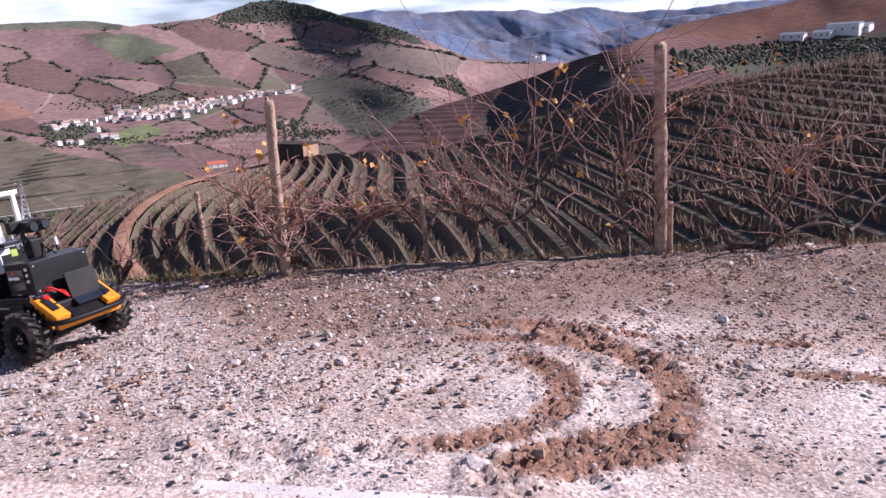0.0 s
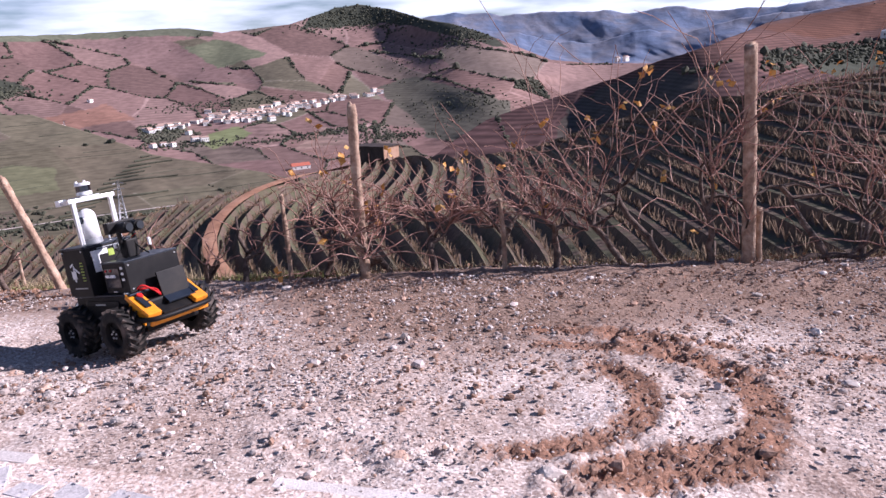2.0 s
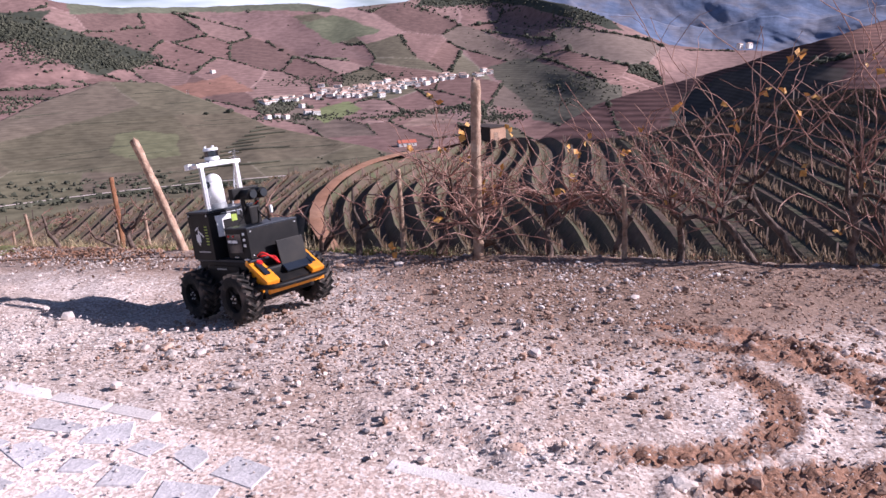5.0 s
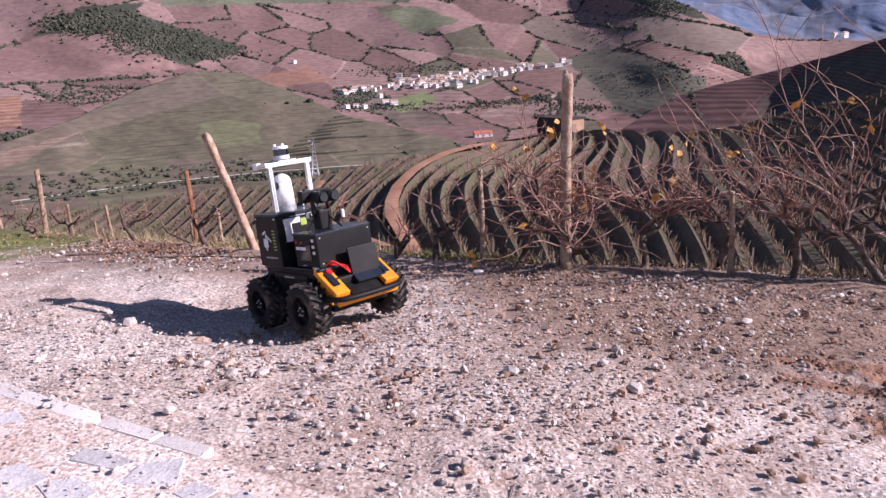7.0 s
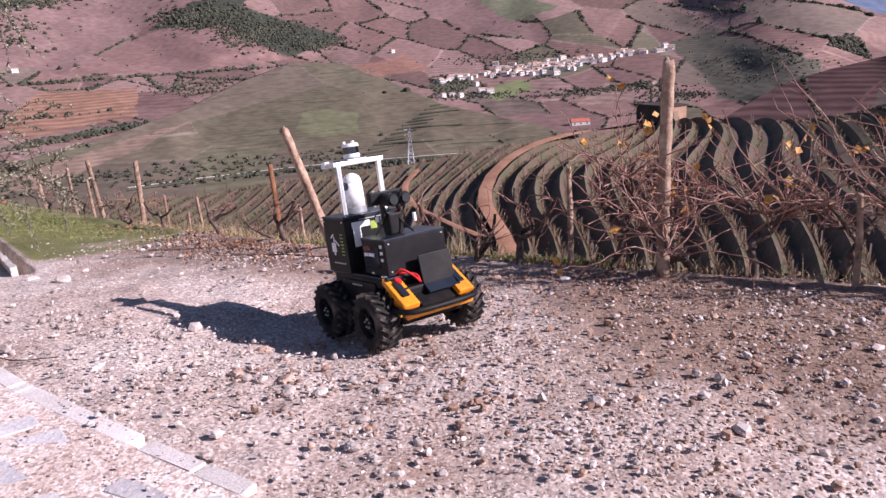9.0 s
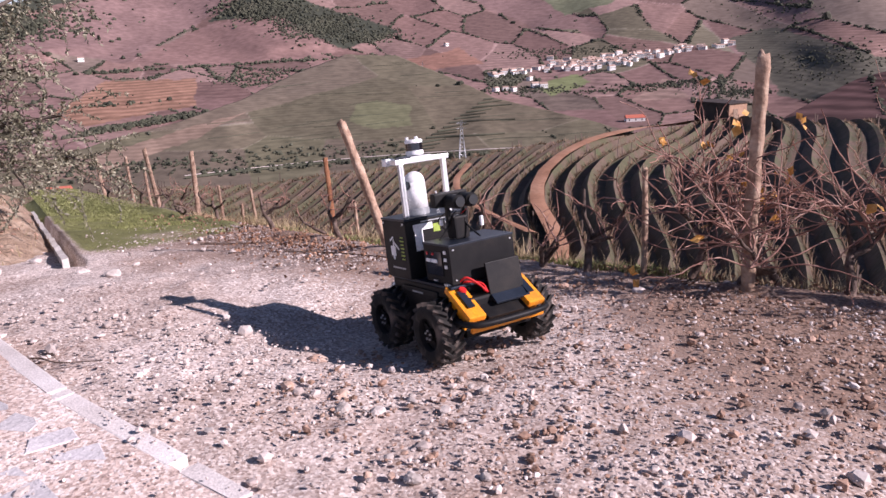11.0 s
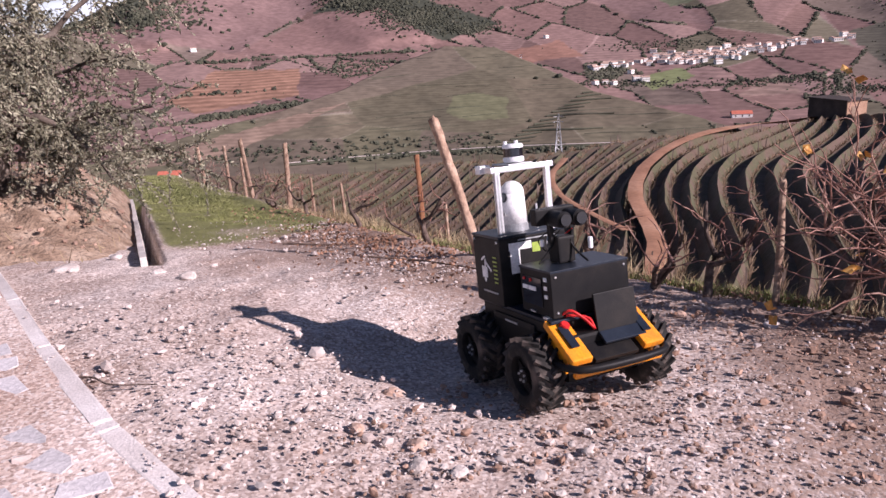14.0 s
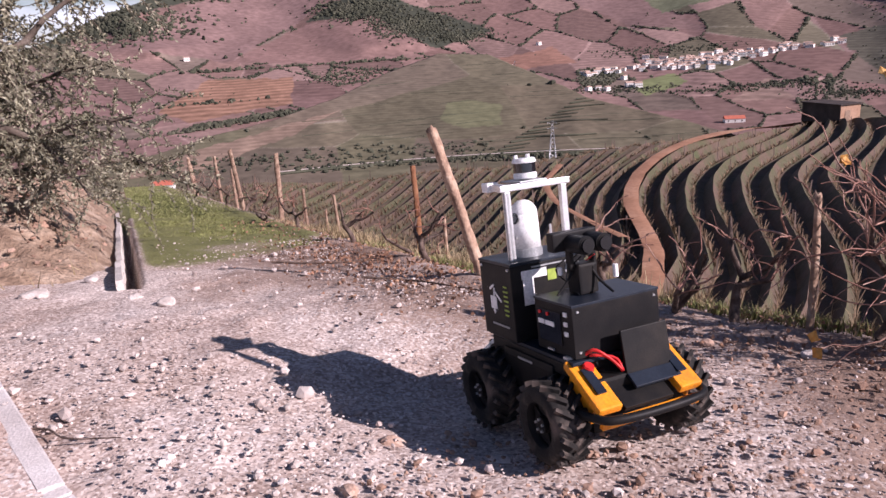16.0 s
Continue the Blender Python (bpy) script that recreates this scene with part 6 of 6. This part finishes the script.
    part("crossbar", block((0.14, 0.026, 0.026), (-0.182, -0.12, 1.031), 0.003), ALU, mast)
    for y in (-0.1485, 0.1485):
        part("slot", block((0.008, 0.002, 0.28), (-0.10, y, 0.873), 0), GREYP, mast, "dark profile slot")
    part("slot", block((0.002, 0.008, 0.28), (-0.0865, -0.135, 0.873), 0), GREYP, mast, "dark profile slot")
    part("top_plate", block((0.17, 0.13, 0.008), (-0.168, -0.01, 1.048), 0.002), GREYP, mast, "thin grey top plate")
    part("antenna_box", block((0.055, 0.055, 0.040), (-0.265, -0.120, 1.031), 0.005), WHITE, mast, "small white antenna box")
    # rotating laser scanner on top
    ls = part("laser_scanner", rod(0.050, 0.026, (-0.165, 0, 1.069), (0, 0, 0), 32, None, None, 0.004), WHITE, mast, "white and black cylindrical laser scanner")
    part("window_band", rod(0.047, 0.040, (-0.165, 0, 1.102), (0, 0, 0), 32), LENS, ls, "glossy black band")
    cap = rod(0.052, 0.020, (-0.165, 0, 1.132), (0, 0, 0), 32, None, 0.047, 0.003)
    for k in range(3):
        a = k * 2.09
        rod(0.009, 0.016, (-0.165 + 0.034 * math.cos(a), 0.034 * math.sin(a), 1.148), (0, 0, 0), 10, cap)
    part("cap", cap, WHITE, ls)
    # domed camera housing inside the frame
    dome = bmesh.new()
    rod(0.062, 0.150, (-0.175, -0.02, 0.835), (0, 0, 0), 32, dome, 0.058)
    one = bmesh.new()
    bmesh.ops.create_uvsphere(one, u_segments=32, v_segments=16, radius=0.058, matrix=Matrix.Translation((-0.175, -0.02, 0.910)))
    tmp = bpy.data.meshes.new("tmp")
    one.to_mesh(tmp)
    one.free()
    dome.from_mesh(tmp)
    bpy.data.meshes.remove(tmp)
    for f in dome.faces:
        f.smooth = True
    dm = part("camera_housing", dome, WHITE, mast, "white domed camera housing")
    part("housing_base", rod(0.066, 0.040, (-0.175, -0.02, 0.745), (0, 0, 0), 32, None, None, 0.004), GREYP, dm, "grey base ring")
    part("lens", rod(0.024, 0.012, (-0.175 + 0.02, -0.080, 0.895), (80, 0, 15), 20, None, None, 0.003), LENS, dm, "dark camera lens")
    part("mark", block((0.06, 0.004, 0.012), (-0.17, -0.0825, 0.815), 0), GREYP, dm, "grey printed bar")
    part("antenna", rod(0.006, 0.10, (-0.30, 0.16, 0.78), (0, 0, 0), 10), ALU, rb)
    part("antenna", rod(0.006, 0.10, (-0.245, 0.05, 0.78), (0, 0, 0), 10), ALU, rb)
    for ob in (rb, *rb.children_recursive):              # the rear box is shorter than its lid was drawn
        for v in ob.data.vertices:
            v.co.x = -0.05 + (v.co.x + 0.05) * 0.86
    for ob in (fb, *fb.children_recursive):              # the front box is the lower and narrower one
        for v in ob.data.vertices:
            v.co = Vector((0.185 + (v.co.x - 0.16) * 0.80, v.co.y * 0.90, 0.40 + (v.co.z - 0.3975) * 0.84))
    for ob in (mast, rb, *mast.children_recursive, *rb.children_recursive):    # rear box and mast sit off the middle line
        for v in ob.data.vertices:
            v.co.y -= 0.06
    # pan-tilt unit with two cameras on the front box
    pt = part("pan_tilt_unit", block((0.085, 0.085, 0.12), (0.10, -0.04, 0.705), 0.010), BLACK, root, "black pan-tilt camera unit")
    for s in (-1, 1):
        part("yoke", block((0.03, 0.018, 0.12), (0.10, -0.04 + s * 0.052, 0.80), 0.004), BLACK, pt)
        part("camera", rod(0.036, 0.14, (0.14, -0.04 + s * 0.040, 0.845), (0, 90, 0), 24, None, None, 0.005), BLACK, pt, "black cylindrical camera")
        part("lens", rod(0.026, 0.01, (0.213, -0.04 + s * 0.040, 0.845), (0, 90, 0), 20), LENS, pt, "dark glass lens")
    part("stereo_camera", block((0.05, 0.20, 0.075), (0.075, -0.06, 0.855), 0.008), BLACK, pt, "flat black stereo camera")
    part("connector", rod(0.011, 0.05, (0.185, 0.055, 0.725), (0, 0, 0), 14, None, None, 0.002), WHITE, pt, "white connector")
    part("connector", rod(0.010, 0.03, (0.06, -0.115, 0.735), (0, 0, 0), 14, None, None, 0.002), WHITE, pt)
    for k in range(3):
        t = Tubes()
        a = 0.5 + 2.1 * k
        t.add(catmull([(0.10 + 0.03 * math.cos(a), -0.04 + 0.03 * math.sin(a), 0.76), (0.10 + 0.07 * math.cos(a), -0.04 + 0.07 * math.sin(a), 0.70), (0.10 + 0.13 * math.cos(a), -0.04 + 0.12 * math.sin(a), 0.652)], 12), 0.0055, 0.005, 6)
        tagged(t.link("strut", BLACK, pt), "thin black strut")
    rs = np.random.RandomState(71)
    for k in range(7):
        t = Tubes()
        p0 = np.array([0.08 + rs.uniform(-0.03, 0.05), -0.08 + rs.uniform(-0.02, 0.10), 0.79])
        t.add(catmull([p0, p0 + (rs.uniform(-.05, .05), -0.04, -0.05), p0 + (rs.uniform(-.06, .06), rs.uniform(-.06, .02), -0.11), (0.03 + 0.02 * k, -0.06 + rs.uniform(-.05, .05), 0.647)], 16), 0.003, 0.003, 5)
        t.link("cable", (BLACK, BLACK, BLACK, BLACK, REDP, GREYP, BLACK)[k], pt)
    for k in range(2):
        t = Tubes()
        t.add(catmull([(0.30, -0.16 + 0.03 * k, 0.40), (0.34, -0.13, 0.43 - 0.02 * k), (0.37, -0.08 + 0.02 * k, 0.39), (0.40, -0.05, 0.345)], 14), 0.007, 0.006, 6)
        tagged(t.link("cable", REDP, root), "red cable")
    for ob in (pt, *pt.children_recursive):              # the camera unit stands in the middle of the front box
        for v in ob.data.vertices:
            v.co.x += 0.07
            v.co.z -= 0.036
    part("pinger", rod(0.011, 0.010, (0.372, 0.160, 0.470), (0, 66, 0), 14), ALU, root, "bright round knob")


robot()


# ---- kerb stones and the flagged road, last ----
def kerb_and_paving():
    rs = np.random.RandomState(88)
    root = new("kerb")
    tagged(root, kind="structure")
    x = -13.0
    spans = []
    while x < -3.27:
        n = min(x + 0.88, -3.25)
        spans.append((x, n - 0.012))
        x = n
    spans += [(-3.25, -2.50), (-2.44, -2.16), (-2.14, -1.92), (-0.90, 0.02), (0.03, 0.9), (0.92, 1.9), (1.92, 2.9), (2.92, 4.0)]
    for a, b in spans:
        ya, yb = float(kerb_line(a)), float(kerb_line(b))
        ang = math.atan2(yb - ya, b - a)
        L = math.hypot(b - a, yb - ya)
        mx, my = (a + b) / 2, (ya + yb) / 2
        za, zb = float(pad(a, ya)), float(pad(b, yb))
        bm = block((L, 0.078, 0.16), (0, 0, 0), 0.006)
        for v in bm.verts:
            v.co += Vector((rs.normal(0, 0.0015), rs.normal(0, 0.003), rs.normal(0, 0.0015)))
        ob = part("kerb_stone", bm, KERB, root)
        ob.matrix_basis = Matrix.Translation((mx, my - 0.05, (za + zb) / 2 - 0.057)) @ Matrix.Rotation(ang, 4, "Z") @ Matrix.Rotation(-math.atan2(zb - za, L), 4, "Y")
    # sand bed of the road
    X, T = np.meshgrid(np.arange(-14, 5, 0.12), np.linspace(0, 1, 50), indexing="ij")
    K = kerb_line(X) - 0.08
    Y = K - (1 - T) * 5.5
    Z = pad(X, Y) + 0.018 + 0.004 * BUMP.sum(X * 3, Y * 3, 3)
    tagged(mesh_object("pavement", np.stack([X, Y, Z], -1).reshape(-1, 3), grid_faces(*X.shape), PALEBED, smooth=True), kind="structure")
    pav = bpy.data.objects["pavement"]
    # irregular flags
    count = 0
    y0 = 0.12
    while y0 < 3.2 and count < 300:
        x = -9.5 + rs.uniform(0, 0.3)
        while x < 1.4 and count < 300:
            w, h = rs.uniform(0.10, 0.25), rs.uniform(0.09, 0.17)
            cx, cy = x + w / 2, float(kerb_line(x + w / 2)) - 0.12 - y0 - rs.uniform(0, 0.06)
            x += w + rs.uniform(0.02, 0.10)
            if rs.rand() < 0.2 or cy < 1.0 - 0.2 * min(0, cx + 2):
                continue
            # a split slab: four uneven corners, now and then one knocked off
            ring = [(-0.5, -0.5), (0.5, -0.5), (0.5, 0.5), (-0.5, 0.5)]
            if rs.rand() < 0.5:
                ring = [(-0.5, -0.5), (0.5, -0.5), (0.5, 0.12), (0.18, 0.5), (-0.5, 0.5)]
            n = len(ring)
            ring = (np.array(ring) + rs.uniform(-0.16, 0.16, (n, 2))) * (w, h)
            z = float(pad(cx, cy)) + 0.016 + rs.uniform(-0.003, 0.003)
            V = [(p[0], p[1], -0.05) for p in ring] + [(p[0], p[1], 0.0) for p in ring] + [(p[0] * 0.93, p[1] * 0.93, 0.006) for p in ring]
            F = [(i, (i + 1) % n, n + (i + 1) % n, n + i) for i in range(n)] + [(n + i, n + (i + 1) % n, 2 * n + (i + 1) % n, 2 * n + i) for i in range(n)] + [tuple(2 * n + i for i in range(n))]
            ob = mesh_object("flagstone", V, F, FLAG, pav)
            ob.matrix_basis = Matrix.Translation((cx, cy, z)) @ Matrix.Rotation(0.06, 4, "Y") @ Matrix.Rotation(rs.uniform(-0.5, 0.3), 4, "Z")
            count += 1
        y0 += 0.20


kerb_and_paving()
